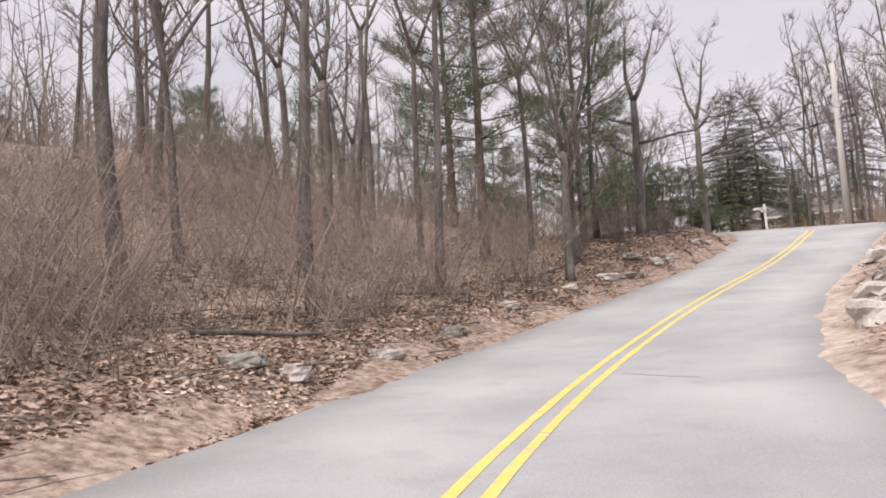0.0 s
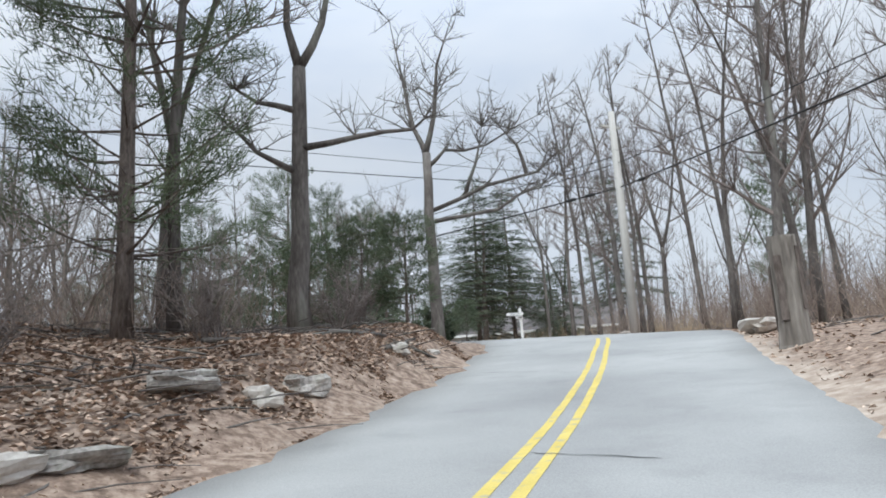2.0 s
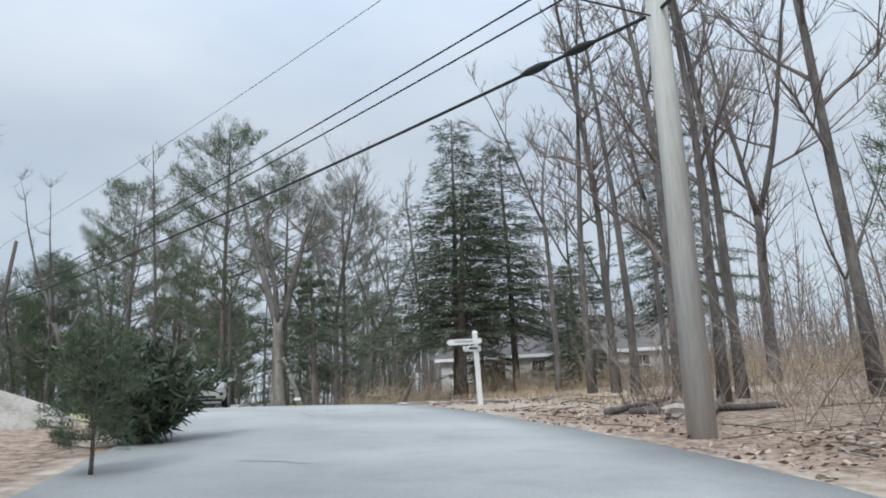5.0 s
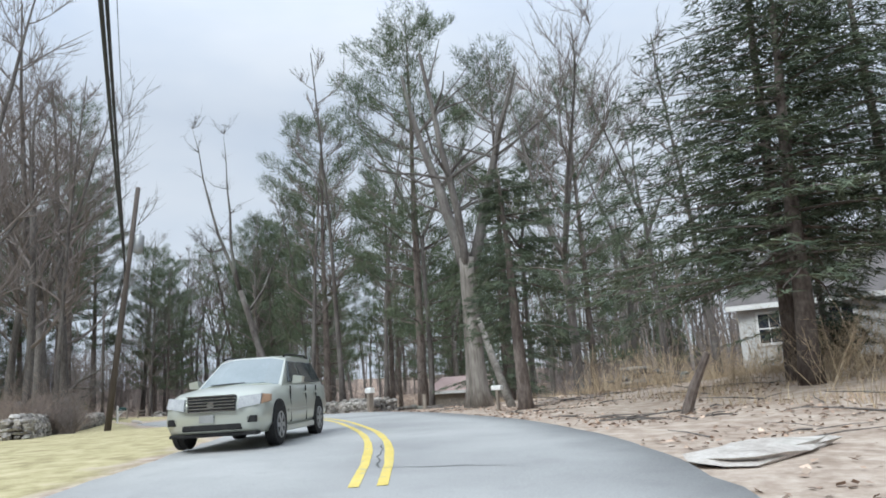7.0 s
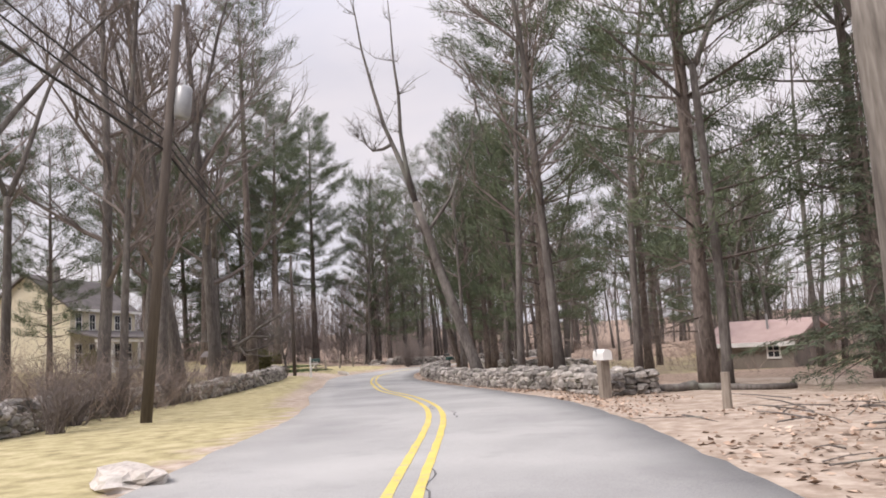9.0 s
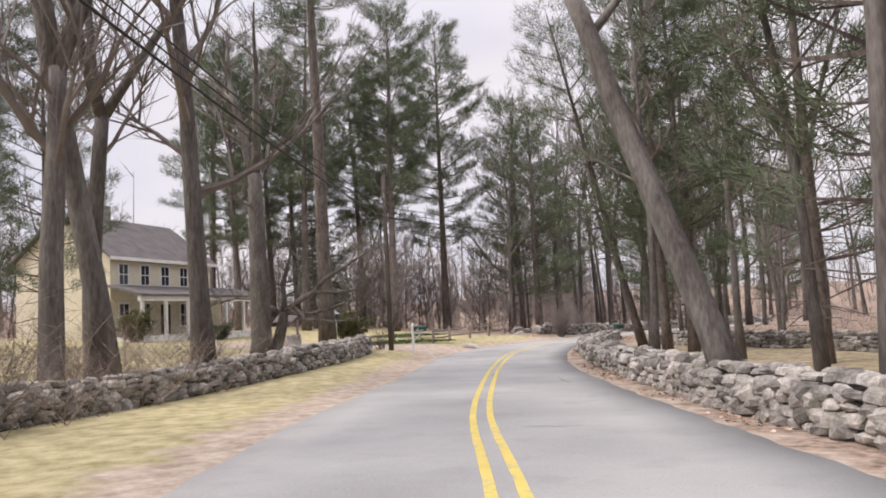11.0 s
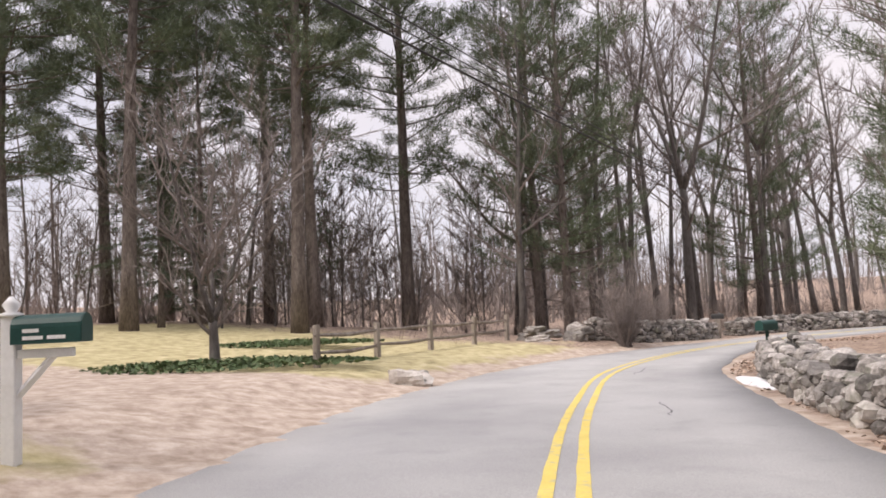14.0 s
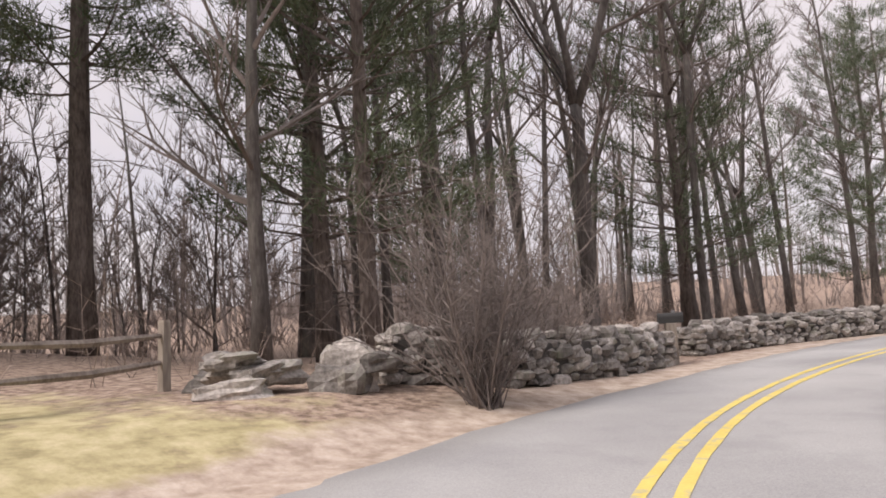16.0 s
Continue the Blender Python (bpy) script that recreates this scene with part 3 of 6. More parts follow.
TALL = [conifer("tall_pine", random.Random(180 + k), 29 + 2 * k, 0.40, (11.0, 8.5, 13.0)[k], 6.6, tuft=(0.62, 24, 0.02), gap=0.95) for k in range(3)]
FAR_PINE = conifer("far_pine", random.Random(89), 19, 0.22, 4.0, 4.8, tuft=(0.8, 6, 0.04))
YOUNG = conifer("young_pine", random.Random(90), 6.5, 0.07, 1.5, 1.7, gap=0.34, tuft=(0.36, 30, 0.012))
HEMS = [conifer("hemlock", random.Random(95 + k), 14 + 2 * k, 0.22, (1.6, 4.2)[k], 4.4, "hemlock", tuft=(0.42, 11, 0.02)) for k in range(2)]
BARE_PARTS, PINE_PARTS = ("trunk", "crown"), ("trunk", "branchwork", "foliage")

L_OAK = "tall leafless oak with grey bark in the leaf litter"
L_SLIM = "slim leafless hardwood tree with a long clear trunk"
L_PINE = "tall white pine with open green needle whorls"
L_TALL = "very tall white pine with a long clear trunk and layered boughs"
L_HEM = "dark dense hemlock with drooping green boughs"
L_YOUNG = "young green pine on the roadside bank"


def oak(x, y, k, turn, scale=1.0, tilt=(0, 0), group="roadside trees", label=L_OAK):
    return plant("oak_tree", OAKS[k], BARE_PARTS, x, y, turn, scale, label, "tree", group, tilt)


def slim(x, y, k, turn, scale=1.0, tilt=(0, 0)):
    return plant("hardwood_tree", SLIM[k], BARE_PARTS, x, y, turn, scale, L_SLIM, "tree", "slim trees", tilt)


def pine(x, y, k, turn, scale=1.0, tilt=(0, 0)):
    return plant("pine_tree", PINES[k], PINE_PARTS, x, y, turn, scale, L_PINE, "tree", "white pines", tilt)


def hemlock(x, y, k, turn, scale=1.0):
    return plant("hemlock_tree", HEMS[k], PINE_PARTS, x, y, turn, scale, L_HEM, "tree", "hemlocks")


TREES = []


def grow(area, spots):
    """Trees of one stretch: kind, x, y and size; each takes its own form and turn."""
    rng = random.Random(area)
    for kind, x, y, scale in spots:
        TREES.append((x, y))
        k, turn = rng.randrange(60), rng.uniform(0, 360)
        if kind == "oak":
            oak(x, y, k % 5, turn, scale)
        elif kind == "slim":
            slim(x, y, k % 4, turn, scale)
        elif kind == "pine":
            pine(x, y, k % 3, turn, scale)
        elif kind == "tall":
            plant("pine_tree", TALL[k % 3], PINE_PARTS, x, y, turn, scale, L_TALL, "tree", "white pines")
        elif kind == "hem":
            hemlock(x, y, k % 2, turn, scale)
        elif kind == "high_hem":
            hemlock(x, y, 1, turn, scale)
        else:
            plant("young_pine", YOUNG, PINE_PARTS, x, y, turn, (scale * 1.25, scale * 1.25, scale * 0.9), L_YOUNG, "tree", "young pines")


# hillside left of the first bend
grow(1, (("oak", 0.2, 5.6, 0.72), ("slim", -3.4, 1.2, 0.95), ("oak", 0.0, 19.4, 0.8), ("slim", 1.2, 15.4, 0.95), ("slim", -1.6, 11.8, 0.9), ("slim", -5.6, -3.4, 0.9),
         ("pine", -3.2, 9.2, 0.85), ("pine", -5.6, 15.6, 0.85), ("slim", -9.4, -10.2, 0.9), ("pine", 0.6, 14.0, 0.7), ("slim", -10.2, -1.5, 0.9), ("slim", -5.2, 6.8, 0.9),
         ("young", 6.2, 21.6, 0.55), ("young", 5.0, 23.4, 0.6), ("young", 3.2, 26.6, 0.7)))
# roadside of the first bend
grow(2, (("oak", 19.4, 24.4, 1.0), ("slim", 23.4, 38.6, 1.1), ("oak", 25.2, 32.2, 1.05), ("oak", 26.2, 33.0, 1.05), ("oak", 27.0, 24.4, 0.9), ("slim", 19.4, 27.9, 0.9),
         ("slim", 20.9, 30.2, 0.95), ("slim", 21.8, 26.0, 0.9), ("slim", 19.5, 50.0, 1.06), ("slim", 20.2, 49.2, 1.1), ("slim", 20.2, 46.7, 1.03), ("slim", 20.6, 40.4, 0.98),
         ("oak", 21.0, 44.6, 0.91), ("slim", 21.4, 41.2, 0.96), ("oak", 25.0, 47.0, 0.92), ("slim", 22.6, 20.0, 0.9), ("slim", 24.6, 28.6, 0.9)))
# bank and hemlocks
grow(3, (("young", 1.6, 29.4, 0.73), ("young", 9.3, 31.1, 0.3), ("high_hem", 15.1, 62.7, 1.0), ("high_hem", 18.4, 63.7, 0.95), ("hem", 21.5, 59.2, 0.55), ("hem", 17.0, 69.3, 0.6), ("hem", 22.1, 67.3, 0.55), ("slim", 19.2, 55.5, 0.89), ("slim", 23.4, 53.3, 0.92), ("slim", 22.0, 64.4, 0.8), ("hem", 25.8, 57.9, 0.89)))
# wood behind the right wall
grow(4, (("pine", -13.2, 90.4, 1.15), ("slim", -7.4, 87.5, 1.2), ("pine", -2.3, 80.8, 1.2), ("slim", -1.4, 79.5, 1.1), ("hem", 2.6, 80.5, 0.7), ("oak", 7.0, 77.6, 1.1),
         ("slim", 11.0, 81.0, 1.05), ("slim", 3.0, 86.0, 1.1), ("slim", 13.5, 76.0, 1.1), ("pine", 1.8, 85.0, 1.05), ("pine", -11.0, 97.5, 0.95), ("pine", -18.0, 98.0, 1.0),
         ("pine", 6.5, 88.0, 1.0), ("slim", -7.0, 80.1, 1.2), ("slim", -12.0, 85.7, 1.15), ("slim", -15.4, 91.6, 1.0)))
# left wall
grow(5, (("oak", -22.7, 72.8, 1.15), ("oak", -29.5, 80.7, 1.45), ("oak", -28.5, 79.0, 1.4), ("oak", -31.0, 84.0, 1.45), ("oak", -33.5, 81.5, 1.4), ("slim", -20.0, 72.0, 1.1),
         ("oak", -16.0, 62.0, 1.0), ("oak", -20.0, 66.0, 1.05)))
# far yard and bend
grow(6, (("tall", -64.5, 117.0, 0.97), ("tall", -69.5, 110.5, 0.97), ("tall", -74.0, 106.0, 0.92), ("tall", -52.0, 72.0, 0.92),
         ("pine", -50.5, 84.0, 0.9), ("tall", -55.0, 80.0, 0.87), ("pine", -47.0, 76.0, 0.9), ("pine", -74.7, 116.4, 0.95), ("tall", -79.4, 112.5, 0.97),
         ("tall", -82.0, 107.0, 0.92), ("hem", -72.0, 113.0, 0.8), ("hem", -78.0, 117.5, 0.9)))
# second bend
grow(7, (("slim", -24.0, 98.0, 1.1), ("tall", -69.0, 127.4, 1.08), ("oak", -58.1, 126.1, 0.9), ("tall", -68.5, 120.3, 0.97), ("tall", -76.7, 121.9, 1.02), ("tall", -84.0, 118.0, 0.97),
         ("pine", -61.8, 131.5, 1.25), ("pine", -58.0, 129.6, 1.1), ("slim", -63.2, 145.8, 1.5), ("slim", -61.7, 148.9, 1.5), ("pine", -56.1, 147.1, 1.15), ("slim", -54.5, 145.0, 1.3),
         ("slim", -57.0, 150.0, 1.4), ("slim", -66.0, 139.0, 1.5), ("slim", -59.4, 134.4, 1.5), ("slim", -64.0, 134.0, 1.5), ("slim", -30.4, 107.3, 1.0), ("pine", -28.4, 108.5, 0.95),
         ("slim", -31.0, 116.0, 1.1), ("pine", -26.0, 104.0, 0.95),
         ("pine", -27.0, 103.5, 0.9), ("slim", -22.0, 100.5, 1.05), ("slim", -29.0, 112.0, 1.0), ("slim", -37.0, 121.0, 1.0), ("slim", -43.0, 138.0, 1.0), ("slim", -41.0, 133.0, 1.05), ("oak", -40.0, 143.0, 0.9), ("pine", -38.3, 124.0, 0.9), ("oak", -40.8, 129.5, 0.95), ("slim", -34.0, 127.0, 1.0)))
plant("hemlock_tree", conifer("hemlock", random.Random(99), 8.0, 0.22, 2.9, 2.7, "hemlock", tuft=(0.3, 36, 0.012), gap=0.42, bias=0.8), PINE_PARTS, 7.5, 62.8, 37, 1.0, "spreading hemlock with a clear dark trunk beside the road", "tree", "hemlocks", tilt=(0, -2))
plant("hemlock_tree", HEMS[1], PINE_PARTS, 15.2, 60.4, 200, (1.25, 1.25, 0.72), L_HEM, "tree", "hemlocks")
# a thick pine behind the left wall, bare far up
plant("pine_tree", conifer("high_pine", random.Random(186), 31, 0.43, 17.0, 5.6, tuft=(0.6, 20, 0.018), gap=1.0), PINE_PARTS, -42.6, 95.8, 40, 1.0, "thick dark pine trunk with its boughs far up", "tree", "white pines")
TREES.append((-42.6, 95.8))
# a pine that leans over the road
plant("leaning_tree", conifer("leaning_pine", random.Random(88), 20, 0.27, 6.0, 5.0, tuft=(0.5, 26, 0.011)), PINE_PARTS, -31.0, 107.6, 60, 0.9, "pine with a trunk leaning towards the road", "tree", tilt=(6, -17))


def limbed_tree(x, y, tall, girth, limbs, leaders, label, seed):
    """A big bare tree with its main limbs along given lines (from the foot of the trunk)."""
    rng = random.Random(seed)
    trunk, crown = Shape(), Shape()
    foot = leaders[0][0]
    stem = [Vector(foot) * u + Vector((rng.uniform(-0.05, 0.05), rng.uniform(-0.05, 0.05), -0.3 * (1 - u))) for u in np.linspace(0, 1, 7)]
    trunk.tube(stem, [girth * (1.35 if i == 0 else 1 - 0.06 * i) for i in range(7)], 10)
    for line, r in [(l, girth * 0.5) for l in leaders] + [(l, girth * 0.36) for l in limbs]:
        pts = [Vector(p) for p in line]
        fine = []
        for p, q in zip(pts, pts[1:]):
            fine += [p.lerp(q, u) + Vector((rng.uniform(-0.1, 0.1), rng.uniform(-0.1, 0.1), rng.uniform(-0.1, 0.1))) * (u > 0) for u in (0, 0.5)]
        fine.append(pts[-1])
        trunk.tube(fine, taper(r, 0.012, len(fine)), 7)
        for _ in range(15):
            i = rng.randint(2, len(fine) - 1)
            w = rng.uniform(0, 6.28)
            br = wander(rng, fine[i], (math.cos(w), math.sin(w), rng.uniform(0.2, 1.2)), rng.uniform(0.6, 1.9), 4, 0.3, 0.06)
            crown.tube(br, taper(0.022, 0.006, 5), 4, False)
            for _ in range(9):
                g = rng.randint(0, 3)
                p = br[g].lerp(br[g + 1], rng.random())
                spike(crown, p, p + Vector((rng.uniform(-1, 1), rng.uniform(-1, 1), rng.uniform(-0.2, 1.2))) * rng.uniform(0.4, 0.9), 0.012)
    ob = thing("oak_tree", pose(x, y, ground_at(x, y)), label, "tree", "roadside trees")
    part("trunk", trunk, BARK, ob, soft=True)
    part("crown", crown, BARK, ob)


limbed_tree(7.6, 26.4, 11, 0.24, [
    [(0, 0, 4.9), (2.0, -0.4, 5.7), (3.9, -0.7, 6.1), (5.0, -0.9, 7.0), (5.6, -1.0, 8.2)], [(0, 0, 4.5), (2.4, -0.4, 4.8), (4.0, -0.7, 5.6), (4.3, -0.8, 6.3)],
    [(0, 0, 6.6), (0.6, -0.1, 7.2), (2.1, -0.4, 7.25), (4.1, -0.7, 8.3)], [(1.2, -0.2, 5.3), (1.7, -0.3, 6.6), (2.0, -0.4, 8.0)], [(3.5, -0.6, 6.0), (3.2, -0.6, 7.2), (2.6, -0.5, 8.0)]],
    [[(-0.1, 0, 7.1), (-0.5, 0, 8.1), (-0.8, 0.1, 10.0), (-1.2, 0.2, 12.6)], [(-0.1, 0, 7.1), (0.3, 0, 8.6), (0.5, -0.1, 10.6), (1.2, -0.2, 12.6)]],
    "big leafless oak with long limbs reaching towards the road", 1)
limbed_tree(3.4, 18.2, 11, 0.27, [
    [(0.1, 0, 4.6), (1.5, -0.2, 4.8), (2.9, -0.4, 4.9), (3.5, -0.5, 5.7)], [(0, 0, 5.6), (-1.0, 0.4, 6.0), (-2.0, 0.6, 6.8)], [(0, 0.1, 4.0), (-0.9, -0.6, 4.3), (-1.7, -1.0, 5.0)]],
    [[(0.1, 0.1, 6.8), (-0.2, 0.1, 8.0), (-0.1, 0, 9.8), (0.1, 0, 11.0)], [(0.1, 0.1, 6.8), (0.7, 0, 8.0), (1.1, 0.1, 9.5), (1.6, 0.2, 11.0)]],
    "dark leafless oak with one long limb over the bank", 2)
limbed_tree(-15.0, 87.3, 22, 0.3, [
    [(-4.4, -0.6, 12.5), (-5.5, -0.9, 12.3), (-6.4, -1.0, 13.2)], [(-2.6, -0.4, 7.6), (-2.2, 1.2, 9.5), (-1.5, 2.4, 12.5), (-1.2, 3.0, 16.0)]],
    [[(-3.2, -0.45, 9.2), (-4.8, -0.7, 13.5), (-6.0, -0.85, 18.0), (-6.8, -1.0, 22.0)], [(-3.2, -0.45, 9.2), (-3.9, -0.5, 13.0), (-4.2, -0.4, 17.0), (-4.6, -0.2, 21.5)]],
    "leafless tree leaning over the stone wall towards the road", 3)
TREES += [(7.6, 26.4), (3.4, 18.2), (-15.0, 87.3)]


def woods():
    """Far woods on all sides, thinning towards the road and the lawns."""
    rng = random.Random(3)
    spots = []
    while len(spots) < 285:
        s, d = rng.uniform(-10, 290), rng.choice((-1, 1)) * (9 + 52 * rng.random()**1.2)
        x, y, _ = at_road(min(max(s, 1), 266), d)
        if s < 1 or s > 266:
            x, y = x + rng.uniform(-40, 40), y + (s - (1 if s < 1 else 266)) * 2.2
        ss, dd, k = road_place(x, y)
        ss, dd = float(ss[0]), float(dd[0])
        if abs(dd) < (9 if ss < 92 else 13):
            continue
        if dd > 0 and 92 < ss < 140 and dd < 30:
            continue
        if dd > 0 and 175 < ss < 216 and dd < 44:
            continue
        if dd < 0 and 108 < ss < 152 and dd > -32:
            continue
        if any((x - a)**2 + (y - b)**2 < 6 for a, b in spots + TREES):
            continue
        spots.append((x, y))
    for n, (x, y) in enumerate(spots):
        pick = rng.random()
        ss = float(road_place(x, y)[0][0])
        scale = rng.uniform(0.8, 1.2)
        if ss > 120 and pick < 0.2:
            near = abs(float(road_place(x, y)[1][0])) < 27
            plant("pine_tree", PINES[n % 3] if near else FAR_PINE, PINE_PARTS, x, y, rng.uniform(0, 360), scale * 0.95, L_PINE, "tree", "white pines")
        elif pick < 0.26 and n % 5 == 0:
            plant("hardwood_tree", SLIM[n % 4], BARE_PARTS, x, y, rng.uniform(0, 360), scale, L_SLIM, "tree", "slim trees", (rng.uniform(-3, 3), rng.uniform(-3, 3)))
        else:
            plant("hardwood_tree", FAR[n % 5], BARE_PARTS, x, y, rng.uniform(0, 360), scale, "leafless grey hardwood of the woods behind", "tree", "woodland trees", (rng.uniform(-4, 4), rng.uniform(-4, 4)))


woods()


def more_trees(seed, x0, x1, y0, y1, count, gap, size=1.0):
    """A stand of bare trees between given bounds, kept off the road."""
    rng = random.Random(seed)
    made = 0
    for _ in range(600):
        x, y = rng.uniform(x0, x1), rng.uniform(y0, y1)
        if made == count or abs(float(road_place(x, y)[1][0])) < gap or any((x - a)**2 + (y - b)**2 < 7 for a, b in TREES):
            continue
        TREES.append((x, y))
        made += 1
        if made % 3 == 0:
            oak(x, y, made % 5, rng.uniform(0, 360), size * rng.uniform(0.85, 1.1), (rng.uniform(-4, 4), rng.uniform(-4, 4)))
        else:
            slim(x, y, made % 4, rng.uniform(0, 360), size * rng.uniform(0.85, 1.15), (rng.uniform(-4, 4), rng.uniform(-4, 4)))


more_trees(41, -70, -52, 133, 175, 22, 6, 1.4)
more_trees(42, -44, -22, 120, 160, 12, 6.5)
more_trees(43, -26, -7, -30, 18, 15, 10)


SAPLINGS = [bare_tree("sapling", random.Random(140 + k), 6.5 + 1.2 * k, 0.06, 0.7, 20, 3.0) for k in range(4)]


def saplings():
    """Twiggy young trees and dead lower growth under the pines behind the yard."""
    rng = random.Random(52)
    made = 0
    while made < 60:
        x, y, _ = at_road(rng.uniform(202, 240), rng.uniform(19, 48))
        if math.hypot(x + 66, y - 100) < 15 or any((x - a)**2 + (y - b)**2 < 2.5 for a, b in TREES):
            continue
        TREES.append((x, y))
        plant("sapling", SAPLINGS[made % 4], BARE_PARTS, x, y, rng.uniform(0, 360), rng.uniform(0.8, 1.35), "twiggy brown leafless sapling under the pines", "tree", "saplings", (rng.uniform(-6, 6), rng.uniform(-6, 6)))
        made += 1


saplings()


def far_belt():
    """The woods that close the horizon, as one mass of slim stems and twigs."""
    rng = random.Random(8)
    sh = Shape()
    for n in range(4300):
        s = rng.uniform(-40, 310)
        side = rng.choice((-1, 1))
        x, y, _ = at_road(min(max(s, 1), 266), side * rng.uniform(42, 115))
        if s < 1 or s > 266:
            x, y = x + rng.uniform(-80, 80), y + (s - (1 if s < 1 else 266)) * 3
        ss, dd, _ = road_place(x, y)
        if abs(float(dd[0])) < (36 if not 92 < float(ss[0]) < 216 else 46):
            continue
        z = ground_at(x, y)
        tall = rng.uniform(6, 19)
        stem = wander(rng, (x, y, z - 0.3), (rng.uniform(-0.12, 0.12), rng.uniform(-0.12, 0.12), 1), tall, 3, 0.07, 0.02)
        sh.tube(stem, taper(rng.uniform(0.06, 0.2), 0.02, 4), 3, False)
        for _ in range(13):
            p = stem[0].lerp(stem[-1], rng.uniform(0.15, 0.97))
            w = rng.uniform(0, 6.28)
            spike(sh, p, p + Vector((math.cos(w), math.sin(w), rng.uniform(0.4, 1.4))) * rng.uniform(1.0, 2.8), 0.045)
    tagged(new("far_woods", sh.mesh("far_woods", TWIG)), "distant leafless woods behind the road", "woods", kind="stuff")


far_belt()


def understory():
    """Leafless undergrowth and saplings that fill the far woods."""
    rng = random.Random(18)
    sh = Shape()
    places = []
    for n in range(9000):
        s = rng.uniform(-30, 300)
        x, y, _ = at_road(min(max(s, 1), 266), rng.choice((-1, 1)) * rng.uniform(30, 100))
        if s < 1 or s > 266:
            x, y = x + rng.uniform(-60, 60), y + (s - (1 if s < 1 else 266)) * 2.5
        places.append((x, y))
    xy = np.array(places)
    z = height(xy[:, 0], xy[:, 1])
    s, d, _ = road_place(xy[:, 0], xy[:, 1])
    for (x, y), h, ss, dd in zip(places, z, s, d):
        if abs(dd) < (24 if dd > 0 and not 92 < ss < 216 else 30 if dd < 0 else 46):
            continue
        tall = rng.uniform(1.5, 5.0)
        for _ in range(6):
            a = Vector((x + rng.uniform(-0.5, 0.5), y + rng.uniform(-0.5, 0.5), h - 0.1))
            spike(sh, a, a + Vector((rng.uniform(-0.6, 0.6), rng.uniform(-0.6, 0.6), 1)) * tall * rng.uniform(0.5, 1.0), 0.05)
    tagged(new("far_undergrowth", sh.mesh("far_undergrowth", TWIG)), "brown leafless undergrowth of the distant woods", "undergrowth", kind="stuff")


understory()


def brush(name, label, count, spot, tall, seed, mat=None, spray=7, arch=0.6):
    """Thickets of clumped thin stems with side twigs; spot(rng) gives a place or None."""
    count = count // 3
    rng = random.Random(seed)
    places = []
    while len(places) < count:
        p = spot(rng)
        if p is not None:
            places.append(p)
    z = height([p[0] for p in places], [p[1] for p in places])
    sh = Shape()
    for (x, y), h in zip(places, z):
        size = tall * (0.35 + 1.0 * rng.random()**1.6)
        for _ in range(3):
            w = rng.uniform(0, 6.28)
            length = size * rng.uniform(0.6, 1.1)
            st = wander(rng, (x + rng.uniform(-0.15, 0.15), y + rng.uniform(-0.15, 0.15), h - 0.05), (math.cos(w) * arch, math.sin(w) * arch, 1), length, 2, 0.24, 0.0)
            sh.tube(st, taper(rng.uniform(0.006, 0.013), 0.004, 3), 3, False)
            for _ in range(spray):
                u = rng.uniform(0.25, 0.97) * 2
                i = min(int(u), 1)
                p = st[i].lerp(st[i + 1], u - i)
                w = rng.uniform(0, 6.28)
                spike(sh, p, p + Vector((math.cos(w), math.sin(w), rng.uniform(0.0, 1.2))) * length * rng.uniform(0.12, 0.36), 0.005)
    return tagged(new(name, sh.mesh(name, mat or BRUSH)), label, "brush", kind="stuff")


def along(s0, s1, d0, d1):
    def spot(rng):
        s = rng.uniform(s0, s1)
        k = int(np.clip(np.searchsorted(STEP, s), 1, len(STEP) - 2))
        d = rng.uniform(d0, d1)
        d = d + (WIDE[k, 0] if d0 > 0 else -WIDE[k, 1])
        x, y, _ = at_road(s, d)
        near = float(road_place(x, y)[1][0])
        if math.sin(x * 0.8 + 2 * math.sin(y * 0.31)) * math.sin(y * 0.7 + 2 * math.sin(x * 0.27)) + 0.55 < rng.random() * 1.1:
            return None
        return (x, y) if abs(near) > min(abs(d0), abs(d1)) + 1.8 else None
    return spot


brush("hillside_brush", "dense brown leafless brush on the leafy hillside", 6600, along(43, 77, 2.0, 20), 3.9, 1, None, 7)
brush("bank_brush", "leafless brush on top of the bank", 1700, along(74, 96, 4.2, 20), 2.4, 12)
brush("roadside_brush", "brown leafless brush beside the road", 4200, along(77, 114, -16, -3.0), 3.3, 2)
brush("field_brush", "dry tangled weeds and brush in the field", 2400, along(108, 142, -28, -8.0), 1.1, 3, DRYGRASS, 6, 0.6)
brush("wall_brush", "leafless shrubs behind the stone wall", 1800, along(146, 180, 7.5, 18), 2.4, 4)
brush("wood_edge_brush", "low leafless brush at the edge of the woods", 1900, along(150, 268, -40, -12), 1.8, 5)
brush("bend_brush", "reddish leafless brush beyond the lawn", 2200, along(216, 268, 5, 34), 1.9, 6)
brush("yard_brush", "leafless brush at the back of the yard", 1600, along(93, 146, 15, 44), 2.4, 7)
brush("lawn_edge_brush", "grey leafless saplings at the back of the lawn", 1500, along(186, 226, 34, 50), 3.2, 9)
brush("house_thicket", "grey leafless thicket in front of the white house", 900, lambda rng: (rng.uniform(15, 31), rng.uniform(58, 66)), 1.9, 14, DRYGRASS, 9, 0.5)
brush("field_reeds", "tall pale dry weeds behind the old tree", 1100, lambda rng: (rng.uniform(8, 25), rng.uniform(66, 82)), 1.8, 21, DRYGRASS, 8, 0.4)
